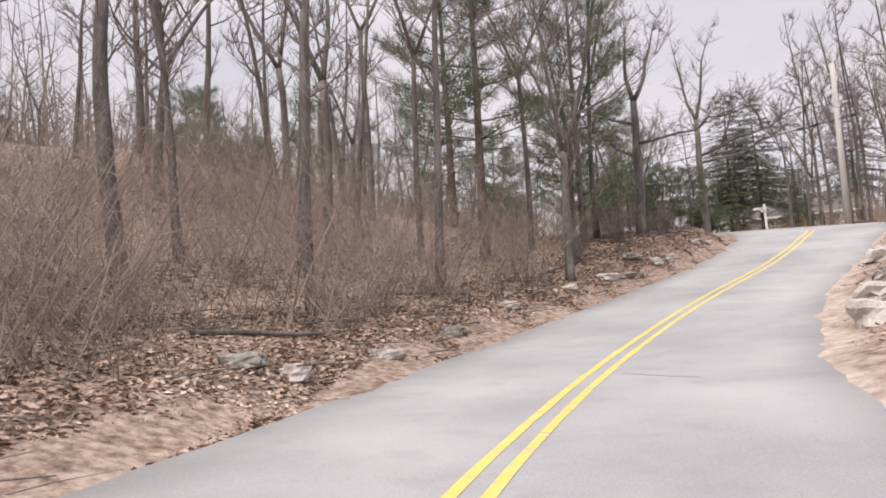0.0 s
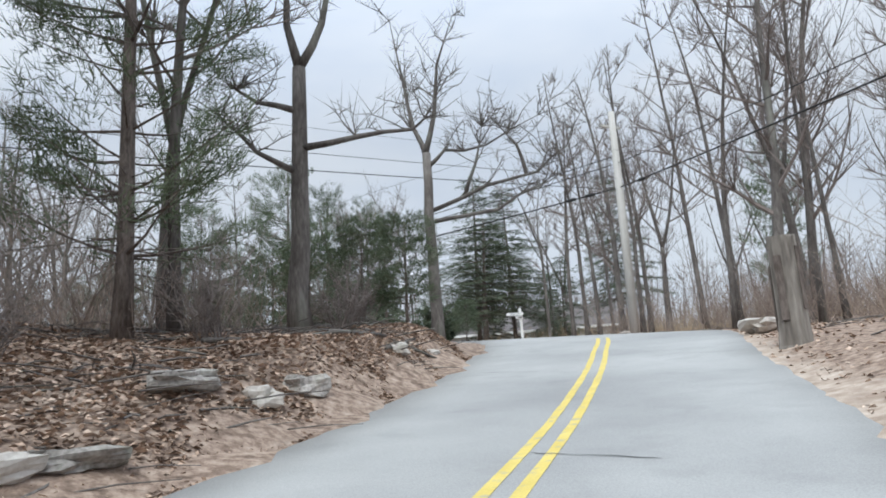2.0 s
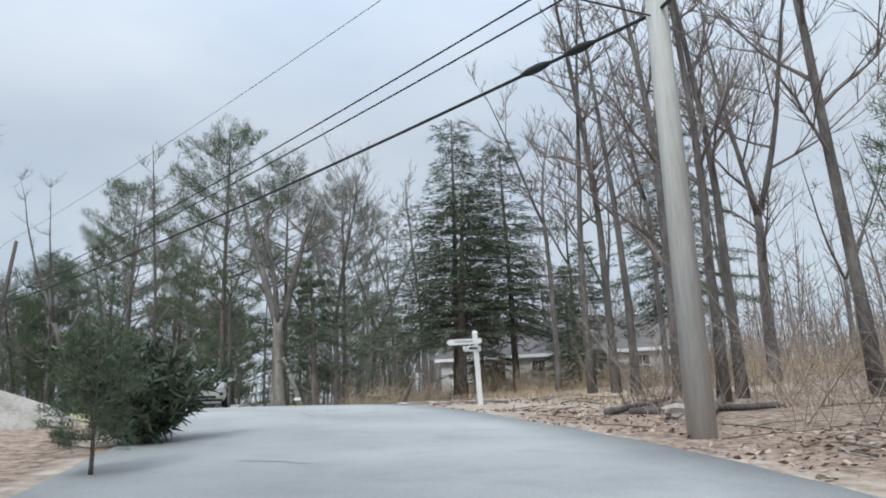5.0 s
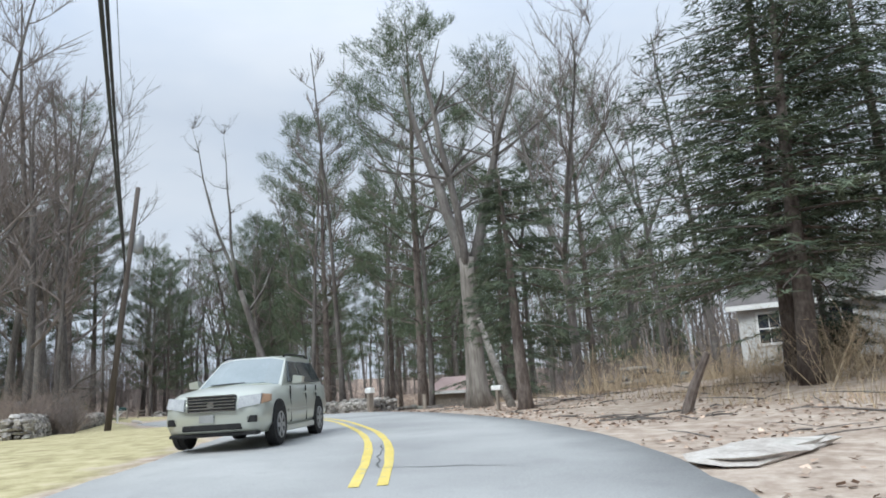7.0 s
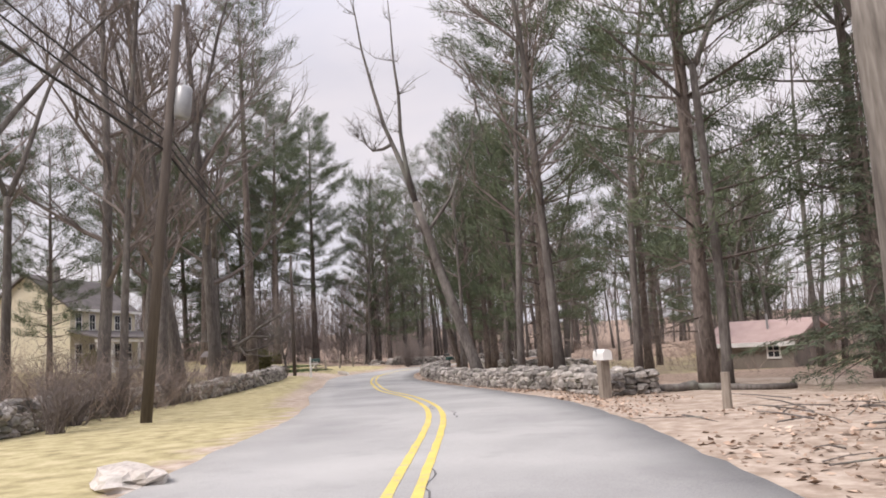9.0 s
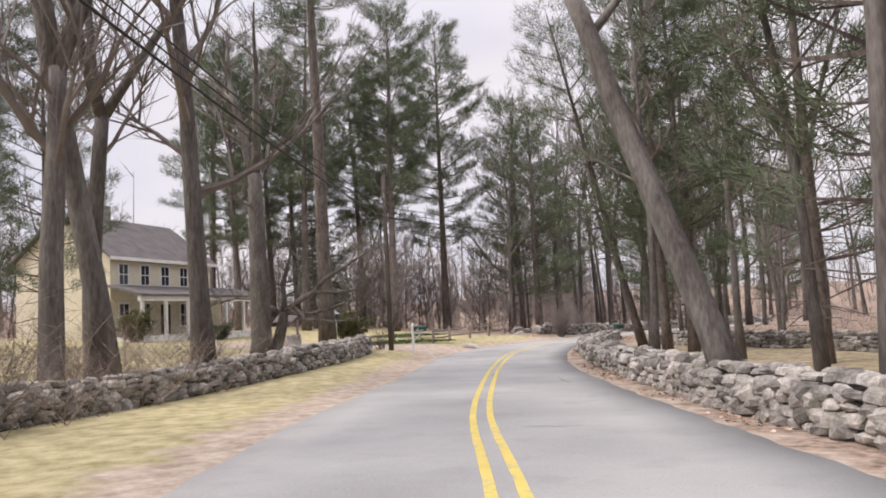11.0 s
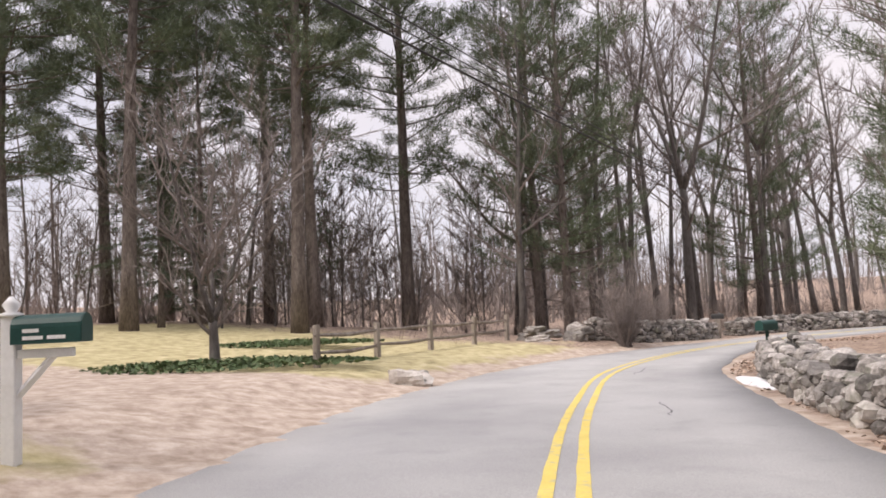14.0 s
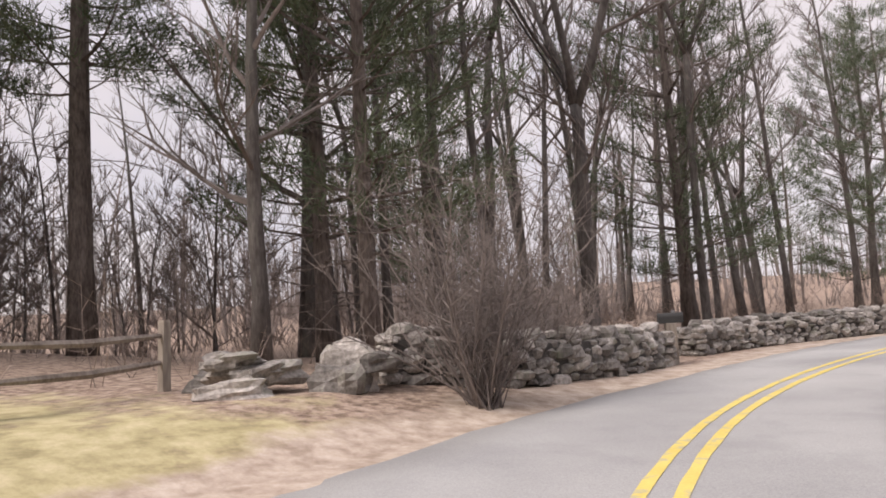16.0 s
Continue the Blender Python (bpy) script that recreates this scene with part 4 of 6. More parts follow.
brush("field_thicket", "tall dry weeds at the back of the field", 1200, along(101, 127, -24, -10), 2.3, 10, DRYGRASS, 7, 0.4)


def verge(s0, s1, d0, d1):
    """Places beside the road's left edge, thickest near it."""
    def spot(rng):
        s = rng.uniform(s0, s1)
        k = int(np.clip(np.searchsorted(STEP, s), 1, len(STEP) - 2))
        x, y, _ = at_road(s, WIDE[k, 0] + d0 + (d1 - d0) * rng.random()**1.5)
        return x, y
    return spot


def wall_side(rng):
    u = rng.random()
    return -13.2 - 17.5 * u + rng.uniform(-3.4, -0.4), 64.0 + 20.5 * u + rng.uniform(-0.6, 2.4)


brush("wall_tangle", "tangled leafless brambles over the stone wall", 1000, wall_side, 2.6, 13, None, 9, 0.9)


# ---- stones and walls ----
def stone_mesh(name, rng, sx, sy, sz, mat=None, rough=0.16):
    """A rough boulder: a cut block with worn, uneven corners."""
    sh = Shape()
    rings = []
    for h, q in ((-0.5, 0.72), (-0.28, 1.0), (0.2, 0.97), (0.5, 0.66)):
        ring = []
        for j in range(7):
            w = 2 * math.pi * (j + rng.uniform(-0.25, 0.25)) / 7
            e = max(abs(math.cos(w)), abs(math.sin(w)))
            r = q * (0.82 + 0.18 / e) * (1 + rng.uniform(-rough, rough)) * 0.5
            ring.append((math.cos(w) * r * sx, math.sin(w) * r * sy, (h + rng.uniform(-0.08, 0.08)) * sz))
        rings.append(ring)
    return sh.loft(rings).mesh(name, mat or STONE)


STONES = [stone_mesh("stone", random.Random(200 + k), 0.29 + 0.09 * (k % 4), 0.28 + 0.05 * (k % 3), 0.11 + 0.04 * (k % 3)) for k in range(12)]


def wall_line(points, step):
    p = [Vector((x, y, 0)) for x, y in points]
    out, rest = [], 0.0
    for a, b in zip(p, p[1:]):
        d = (b - a).length
        u = rest
        while u < d:
            out.append((a.lerp(b, u / d), (b - a).normalized()))
            u += step
        rest = u - d
    return out


def stone_wall(points, tall, thick, seed, label, singles=300, near=None):
    """A dry wall of field stones: courses on both faces and loose capstones. near(x, y): where stones are parts of their own."""
    rng = random.Random(seed)
    first = points[0]
    root = thing("stone_wall", pose(first[0], first[1], ground_at(*first)), label, "stone wall", "dry stone walls")
    inv = root.matrix_basis.inverted()
    rest, made = Shape(), 0
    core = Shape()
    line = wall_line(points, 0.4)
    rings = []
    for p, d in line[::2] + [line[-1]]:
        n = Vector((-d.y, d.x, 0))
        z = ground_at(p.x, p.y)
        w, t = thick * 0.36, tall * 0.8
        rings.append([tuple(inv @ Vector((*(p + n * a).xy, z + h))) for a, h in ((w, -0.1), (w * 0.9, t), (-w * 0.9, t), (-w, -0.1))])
    # hidden core, near black so that the gaps between stones look shaded
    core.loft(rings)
    part("core", core, STONE_SHADE, root)
    courses = max(2, round(tall / 0.165))
    for c in range(courses + 1):
        top = c == courses
        for p, d in wall_line(points, 0.38 if not top else 0.44):
            n = Vector((-d.y, d.x, 0))
            for side in ((1, -1) if not top else (0.5, -0.5)):
                q = p + d * (rng.uniform(-0.1, 0.1) + (0.23 if c % 2 else 0)) + n * side * (thick * 0.5 - 0.17 - 0.02 * c)
                if top and rng.random() < 0.2:
                    continue
                z = ground_at(q.x, q.y) + 0.07 + c * tall / (courses + 0.6) + rng.uniform(-0.03, 0.03)
                size = rng.uniform(0.85, 1.3)
                m = Matrix.Translation((q.x, q.y, z)) @ Euler((rng.uniform(-0.2, 0.2), rng.uniform(-0.2, 0.2), math.atan2(d.y, d.x) + rng.choice((0, math.pi)) + rng.uniform(-0.35, 0.35))).to_matrix().to_4x4() @ Matrix.Diagonal((size, size, size * rng.uniform(0.85, 1.35), 1))
                me = STONES[rng.randrange(12)]
                if made < singles and (near is None or near(q.x, q.y)):
                    part("stone", me, None, root, m=inv @ m)
                    made += 1
                else:
                    mm = inv @ m
                    k = len(rest.v)
                    rest.v.extend(tuple(mm @ v.co) for v in me.vertices)
                    rest.f.extend(tuple(i + k for i in f.vertices) for f in me.polygons)
    for p, d in (line[0], line[-1]):
        n = Vector((-d.y, d.x, 0))
        for c in range(courses):
            for a in np.arange(-thick * 0.4, thick * 0.41, 0.36):
                q = p + n * a + d * (-0.08 if p == line[0][0] else 0.2)
                mm = inv @ (Matrix.Translation((q.x, q.y, ground_at(q.x, q.y) + 0.08 + c * tall / (courses + 0.6))) @ Euler((0, rng.uniform(-0.2, 0.2), rng.uniform(0, 6.28))).to_matrix().to_4x4())
                part("stone", STONES[rng.randrange(12)], None, root, m=mm)
    if rest.v:
        tagged(part("stonework", rest, STONE, root, "grey field stones of the wall"), kind="stuff")
    return root


# stone colour darkened to hold the shade inside the walls
STONE_SHADE = material("shaded_stone_core", [(0.05, 0.047, 0.045), (0.09, 0.085, 0.08)], 3, 0.95, 0.6, fine=20)
stone_wall([(-10.5, 61.0), (-14.8, 66.1), (-21.3, 72.2), (-27.0, 79.5), (-31.4, 87.0), (-33.9, 90.5), (-38.5, 95.0), (-43.2, 98.4)], 0.76, 0.95, 1, "long dry wall of grey field stones along the lawn", 300, lambda x, y: y > 84)
right_wall = [at_road(s, -d)[:2] for s, d in ((153.9, 5.6), (160, 5.0), (168, 4.6), (176, 4.5), (184, 4.3), (192, 4.1), (200, 4.1), (206, 4.2), (212.5, 4.2))]
stone_wall(right_wall, 0.68, 1.5, 2, "wide dry stone wall with flat capstones along the road", 300, lambda x, y: y > 92)
stone_wall([(-52.6, 124.4), (-51.4, 126.0), (-51.0, 129.5), (-51.2, 131.6)], 0.85, 0.8, 3, "short dry stone wall at the bend", 120)
stone_wall([(-51.6, 135.0), (-50.6, 139.0), (-48.6, 143.5), (-45.0, 150.0)], 0.8, 0.9, 4, "dry stone wall beyond the drive opening", 60)
stone_wall([(-33.5, 113.5), (-30.5, 111.8), (-26.0, 109.5), (-19.0, 106.0)], 0.7, 0.9, 6, "low stone wall in the woods behind the road wall", 0)


def boulder_mesh(name, seed, sx, sy, sz, mat):
    """A weathered rock: a rounded block with hollows, ridges and a flattish top."""
    rng = random.Random(seed)
    waves = [(Vector((rng.uniform(-1, 1), rng.uniform(-1, 1), rng.uniform(-1, 1))).normalized() * f, rng.uniform(0, 6.28), a) for f, a in ((2.0, 0.15), (2.6, 0.12), (4.5, 0.085), (6.5, 0.05), (9.0, 0.03), (13, 0.02))]
    rings = []
    for i in range(10):
        e = -math.pi / 2 + math.pi * (i + 0.3) / 9.6
        ring = []
        for j in range(16):
            w = 2 * math.pi * j / 16
            d = Vector((math.cos(w) * math.cos(e), math.sin(w) * math.cos(e), math.sin(e)))
            q = 1 / (abs(d.x)**5 + abs(d.y)**5 + abs(d.z)**5)**(1 / 5)
            q *= 1 + sum(a * math.sin(f.dot(d) * 2 + o) for f, o, a in waves)
            ring.append((d.x * q * sx / 2, d.y * q * sy / 2, d.z * q * sz / 2))
        rings.append(ring)
    return Shape().loft(rings).mesh(name, mat)


def rock(name, x, y, sx, sy, sz, turn, label, seed, mat=None, group="", sink=0.3, tilt=(0, 0)):
    me = boulder_mesh(name, seed, sx, sy, sz, mat or STONE)
    ob = new(name, me)
    ob.matrix_basis = pose(x, y, ground_at(x, y) + sz * (0.5 - sink), tilt[0], tilt[1], turn)
    return tagged(ob, label, "rock", group)


PALE = material("pale_rock", [(0.34, 0.30, 0.27), (0.50, 0.46, 0.42), (0.60, 0.57, 0.53)], 2, 0.9, 0.6, fine=18, spot=((0.25, 0.24, 0.2), 3, 0.4))
def bank_rock(row):
    x, y, sx, sy, sz, turn, m = row
    rock("rock", x, y, sx, sy, sz, turn, "pale flat rock half sunk in the leaves" if m is PALE else "grey mossy rock half sunk in the leaves", 300 + int(x * 7 + y * 13) % 97, m, "rocks of the bank")


for row in (
    (1.5, 7.2, 0.9, 0.5, 0.26, 60, PALE), (2.0, 7.9, 0.9, 0.5, 0.22, 40, STONE), (0.2, 4.2, 0.45, 0.33, 0.26, 30, PALE), (2.5, 10.3, 1.1, 0.6, 0.26, 62, STONE), 
    (3.4, 10.9, 0.5, 0.36, 0.3, 20, PALE), (3.9, 12.0, 0.7, 0.5, 0.3, 50, STONE), (-2.9, -6.6, 0.6, 0.42, 0.24, 30, STONE), (-3.6, -9.2, 0.5, 0.35, 0.25, 70, PALE), (-4.3, -9.6, 0.6, 0.42, 0.25, 10, STONE),
    (5.6, 16.8, 0.5, 0.36, 0.24, 10, STONE), (6.6, 19.0, 0.4, 0.3, 0.2, 40, PALE), (-2.2, -3.4, 0.5, 0.4, 0.25, 15, STONE), (-1.3, 0.4, 0.45, 0.35, 0.22, 35, PALE),
):
    bank_rock(row)
for row in (
    (5.9, -5.9, 0.8, 0.6, 0.5, 10, PALE), (6.9, -3.0, 1.0, 0.66, 0.5, 40, PALE), (7.9, -0.4, 0.66, 0.48, 0.39, 70, STONE), (9.8, 5.3, 1.1, 0.7, 0.5, 40, PALE), (10.3, 6.3, 0.9, 0.6, 0.45, 70, PALE), (11.2, 7.8, 0.8, 0.6, 0.4, 30, STONE),
):
    bank_rock(row)
rock("boulder", -46.4, 109.5, 0.95, 0.65, 0.5, 40, "rounded pale boulder on the edge of the lawn", 400, PALE)
rock("boulder", -47.2, 110.4, 0.6, 0.5, 0.3, 40, "small grey boulder in the dry grass", 401)
rock("flat_stone", -3.6, 62.6, 1.3, 0.7, 0.28, -20, "flat pale stone lying on the grass verge", 402, PALE)
rock("flat_stone", -34.0, 88.6, 0.9, 0.6, 0.3, 40, "flat stone lying at the foot of the wall", 405, PALE)
rock("flat_stone", 13.2, 49.6, 2.2, 0.9, 0.16, 60, "flat pale rock slab at the edge of the road", 403, PALE, sink=0.45)
rock("boulder", 16.0, 19.6, 1.7, 0.8, 0.5, 30, "flat pale boulder beside the road", 404, PALE)
rock("boulder", 18.2, 36.6, 0.6, 0.5, 0.4, 20, "pale boulder among roadside weeds", 406, PALE)
rock("standing_stone", -52.4, 123.3, 0.75, 0.3, 0.85, 40, "upright grey stone standing beside the stone pile", 410, sink=0.2)
for n, (dx, dy, dz, sx, sz, turn) in enumerate(((0, 0, 0.0, 1.3, 0.5, 20), (1.2, -0.7, 0.0, 1.2, 0.45, 50), (0.4, 0.0, 0.4, 1.2, 0.4, 35), (1.3, 0.1, 0.38, 1.1, 0.4, 80), (0.7, -0.4, 0.72, 1.0, 0.35, 10), (-0.7, 0.5, 0.05, 1.0, 0.5, 60), (2.3, 1.1, 0.0, 0.9, 0.7, 20), (2.6, 1.8, 0.5, 0.8, 0.4, 70))):
    ob = rock("boulder", -54.1 + dx * 0.75, 122.3 + dy * 0.75, sx * 0.85, 0.6, sz * 0.75, turn, "large flat grey stone of the pile by the lawn", 420 + n, None, "stone pile")
    ob.location.z += dz * 0.6


# ---- poles, wires and signs ----
def utility_pole(x, y, tall, girth, mat, label, tilt=(0, 0), turn=0, transformer=0.0, arm=0.0, cap=False):
    ob = thing("utility_pole", pose(x, y, ground_at(x, y) - 0.4, tilt[0], tilt[1], turn), label, "utility pole", "utility poles")
    part("shaft", Shape().tube([(0, 0, 0), (0, 0, tall * 0.5), (0, 0, tall)], (girth, girth * 0.86, girth * 0.7), 14), mat, ob, soft=True)
    if arm:
        part("crossarm", Shape().box(-arm, arm, girth * 0.6, girth * 0.6 + 0.1, tall - 0.75, tall - 0.63, 0.015), mat, ob)
        for a in (-0.9, -0.45, 0.45, 0.9):
            part("insulator", Shape().tube([(a * arm, girth * 0.6 + 0.05, tall - 0.63), (a * arm, girth * 0.6 + 0.05, tall - 0.55), (a * arm, girth * 0.6 + 0.05, tall - 0.47)], (0.03, 0.05, 0.03), 8), METAL, ob)
    if transformer:
        can = part("transformer", Shape().tube([(0.105, 0.345, transformer), (0.105, 0.345, transformer + 0.06), (0.105, 0.345, transformer + 0.86), (0.105, 0.345, transformer + 0.94)], (0.2, 0.23, 0.23, 0.17), 14), METAL, ob, "grey cylindrical transformer can", True)
        part("bushing", Shape().tube([(0.105, 0.345, transformer + 0.94), (0.105, 0.345, transformer + 1.15)], (0.05, 0.03), 8), METAL, can)
        part("bracket", Shape().box(-0.02, 0.1, 0.1, 0.2, transformer + 0.3, transformer + 0.42), METAL, can)
    if cap:
        part("bracket", Shape().tube([(0, 0, tall - 1.4), (0.5, 0.1, tall - 1.1)], (0.03, 0.025), 6), METAL, ob)
    return ob


utility_pole(17.42, 33.35, 11.3, 0.225, POLE_WOOD, "tall pale weathered wooden utility pole", turn=20, arm=0.6, cap=True)
utility_pole(-14.0, 69.2, 12.2, 0.16, POLE_DARK, "dark leaning wooden utility pole with a transformer", tilt=(-5.5, 3.5), turn=-40, transformer=8.9)
utility_pole(-41.7, 99.3, 10.2, 0.15, POLE_DARK, "slim dark wooden utility pole beside the drive", turn=-50, cap=True)
utility_pole(-69.0, 170.0, 13.5, 0.18, POLE_DARK, "dark wooden utility pole in the woods at the bend", turn=-40)
utility_pole(22.6, 0.5, 8.6, 0.17, POLE_DARK, "wooden utility pole back from the road", turn=30)
utility_pole(-12.2, 15.6, 5.6, 0.17, POLE_DARK, "wooden utility pole on the hillside", turn=40)


def cable(a, b, sag, r, label):
    sh = Shape()
    pts = [Vector(a).lerp(Vector(b), u) - Vector((0, 0, sag * 4 * u * (1 - u))) for u in np.linspace(0, 1, 15)]
    ob = new("overhead_cable", sh.tube(pts, [r] * 15, 6).mesh("overhead_cable", CABLE, True))
    return tagged(ob, label, "cable", "overhead cables")


G2, G3, G4 = (ground_at(*p) for p in ((-15.1, 69.7), (-41.7, 99.3), (-69, 170)))
P1 = (17.42, 33.35)
for z1, h2, h3, h4, z0, r in ((9.3, 7.6, 7.4, 9.6, 6.6, 0.034), (10.5, 7.9, 7.7, 9.9, 7.1, 0.02), (10.9, 8.2, 8.0, 10.2, 7.5, 0.02), (13.1, 11.6, 9.7, 11.0, 7.8, 0.009)):
    cable((*P1, z1), (-13.3, 69.5, G2 + h2), 0.35, r, "black overhead cable strung between utility poles")
    cable((-13.3, 69.5, G2 + h2), (-41.7, 99.3, G3 + h3), 0.5, r, "black overhead cable strung between utility poles")
    cable((-41.7, 99.3, G3 + h3), (-69.0, 170.0, G4 + h4 + 2), 0.6, r, "black overhead cable strung between utility poles")
    if z1 < 10.8:
        cable((22.6, 0.5, z0), (*P1, z1), 0.2, r, "black overhead cable strung between utility poles")
for z1, z0, r in ((9.2, 6.2, 0.016), (9.75, 6.9, 0.011), (10.6, 7.9, 0.006)):
    cable((-12.2, 15.6, z0), (*P1, z1), 0.15, r, "thin black overhead cable crossing the road")
for far, u0, u1 in (((-13.3, 69.5, G2 + 7.6), 0.028, 0.042), ((-13.3, 69.5, G2 + 7.6), 0.05, 0.066), ((22.6, 0.5, 6.6), 0.05, 0.07)):
    a, b = Vector((*P1, 9.3)), Vector(far)
    pts = [a.lerp(b, u) - Vector((0, 0, 0.3 * 4 * u * (1 - u))) for u in np.linspace(u0, u1, 5)]
    tagged(new("cable_splice", Shape().tube(pts, (0.04, 0.08, 0.09, 0.08, 0.04), 8).mesh("cable_splice", CABLE, True)), "thick black splice case hung on the cable", "splice case", "cable splices")


def lettering(name, words, size, parent, m, mat):
    cu = bpy.data.curves.new(name, "FONT")
    cu.body, cu.size, cu.extrude, cu.align_x, cu.align_y = words, size, 0.002, "CENTER", "CENTER"
    ob = new(name, cu)
    me = bpy.data.meshes.new_from_object(ob.evaluated_get(bpy.context.evaluated_depsgraph_get()))
    bpy.data.objects.remove(ob)
    me.materials.clear()
    me.materials.append(mat)
    return part(name, me, mat, parent, m=m)


INK = material("dark_lettering", [(0.03, 0.03, 0.03), (0.05, 0.05, 0.05)], 3, 0.7, 0)


def street_sign(x, y):
    ob = thing("street_sign", pose(x, y, ground_at(x, y) - 0.3, 2, -3.0, 12), "white wooden street sign post with two pointed name boards", "street sign")
    top = 2.66
    post = Shape().box(-0.072, 0.072, -0.072, 0.072, 0, top - 0.12, 0.012)
    part("post", post, WHITE, ob, "white painted square wooden post")
    part("post_cap", Shape().loft([[(-a, -a, h), (a, -a, h), (a, a, h), (-a, a, h)] for a, h in ((0.072, top - 0.12), (0.08, top - 0.08), (0.045, top))]), WHITE, ob)
    for turn, h, words, reach in ((184, top - 0.34, "Old Church", 0.86), (228, top - 0.58, "", 0.66)):
        m = pose(0, 0, h, 0, 0, turn)
        sh = Shape()
        pts = [(-0.16, -0.085), (reach, -0.085), (reach + 0.09, 0.0), (reach, 0.085), (-0.16, 0.085), (-0.2, 0.0)]
        sh.loft([[(a, -0.1, b) for a, b in pts], [(a, -0.075, b) for a, b in pts]])
        sh2 = Shape().loft([[(a, 0.075, b) for a, b in pts], [(a, 0.1, b) for a, b in pts]])
        sh.add(sh2.v, sh2.f)
        board = part("name_board", sh, WHITE, ob, "white pointed name board with dark lettering", m=m)
        if words:
            lettering("lettering", words, 0.13, board, pose(reach * 0.5, 0.102, 0, 90, 0, 180), INK)
        else:
            for a, b in ((0.12, 0.3), (0.33, 0.42), (0.45, 0.68)):
                part("letter_bar", Shape().box(a, b, 0.1, 0.104, -0.035, 0.035), INK, board)
    return ob


street_sign(15.05, 46.1)


# ---- mailboxes ----
GREEN = material("dark_green_enamel", [(0.012, 0.045, 0.04), (0.02, 0.07, 0.06)], 3, 0.4, 0.03)
OLDWOOD = material("grey_split_wood", [(0.15, 0.125, 0.105), (0.26, 0.225, 0.19), (0.36, 0.32, 0.28)], 3, 0.92, 0.6, fine=20, stretch=(1, 1, 0.15))
RAILWOOD = material("grey_rail_wood", [(0.14, 0.115, 0.10), (0.24, 0.205, 0.175), (0.33, 0.295, 0.26)], 3, 0.92, 0.6, fine=20, stretch=(0.2, 1, 1))


def mailbox(x, y, turn, label, wood, paint, base, post_half, arm=False, finial=False, size=1.0, group="mailboxes"):
    ob = thing("mailbox", pose(x, y, ground_at(x, y) - 0.15, 0, 0, turn), label, "mailbox", group)
    tall = base + 0.15
    if arm:
        part("post", Shape().box(-post_half, post_half, -post_half, post_half, 0, tall + 0.28, 0.012), wood, ob)
        part("arm", Shape().box(post_half, 0.62, -0.045, 0.045, tall - 0.14, tall - 0.05, 0.01), wood, ob)
        part("brace", Shape().tube([(post_half, 0, tall - 0.5), (0.42, 0, tall - 0.12)], (0.04, 0.04), 4), wood, ob)
        cx = 0.4
    else:
        part("post", Shape().box(-post_half, post_half, -post_half, post_half, 0, tall, 0.012), wood, ob)
        cx = 0.0
    if finial:
        h = tall + 0.28
        part("finial", Shape().tube([(0, 0, h), (0, 0, h + 0.03), (0, 0, h + 0.05), (0, 0, h + 0.12), (0, 0, h + 0.2)], (0.11, 0.11, 0.05, 0.085, 0.02), 12), wood, ob, soft=True)
    w, l, h = 0.11 * size, 0.28 * size, 0.13 * size
    ring = [(-w, 0), (w, 0), (w, h)] + [(w * math.cos(a), h + w * math.sin(a)) for a in np.linspace(0.3, math.pi - 0.3, 7)] + [(-w, h)]
    box = part("box", Shape().loft([[(cx + xx, p, tall + q) for p, q in ring] for xx in (-l, -l + 0.01, l - 0.01, l)]), paint, ob, soft=False)
    part("door", Shape().loft([[(cx + xx, p * 0.94, tall + 0.01 + q * 0.96) for p, q in ring] for xx in (l, l + 0.012)]), paint, box)
    part("flag", Shape().box(cx + l * 0.2, cx + l * 0.28, w + 0.002, w + 0.012, tall + 0.1, tall + 0.3).box(cx + l * 0.2, cx + l * 0.5, w + 0.002, w + 0.012, tall + 0.22, tall + 0.3), METAL, box)
    return ob, box, tall, cx, w, l


ob, box, tall, cx, w, l = mailbox(-40.3, 99.75, 50, "dark green mailbox on a white post with a finial", WHITE, GREEN, 1.14, 0.075, True, True, 1.22)
for a, b, h in ((-0.22, -0.06, 0.13), (-0.22, -0.02, 0.06), (0.02, 0.2, 0.06)):
    part("letter_bar", Shape().box(cx + a, cx + b, -w - 0.004, -w - 0.001, tall + h - 0.018, tall + h + 0.018), WHITE, box)
mailbox(-3.5, 76.0, 140, "white mailbox on a thick wooden post", OLDWOOD, WHITE, 1.0, 0.13, size=1.15)
mailbox(6.4, 63.7, 160, "small white mailbox on a short leaning post", OLDWOOD, WHITE, 0.62, 0.05, size=0.62)
ob, *_ = mailbox(-44.6, 124.2, 80, "dark green mailbox on a low stand by the wall", GREEN, GREEN, 0.68, 0.05, size=1.5)
mailbox(-51.0, 132.3, 30, "dark mailbox on a stone gate end", OLDWOOD, INK, 0.95, 0.12, size=1.0)


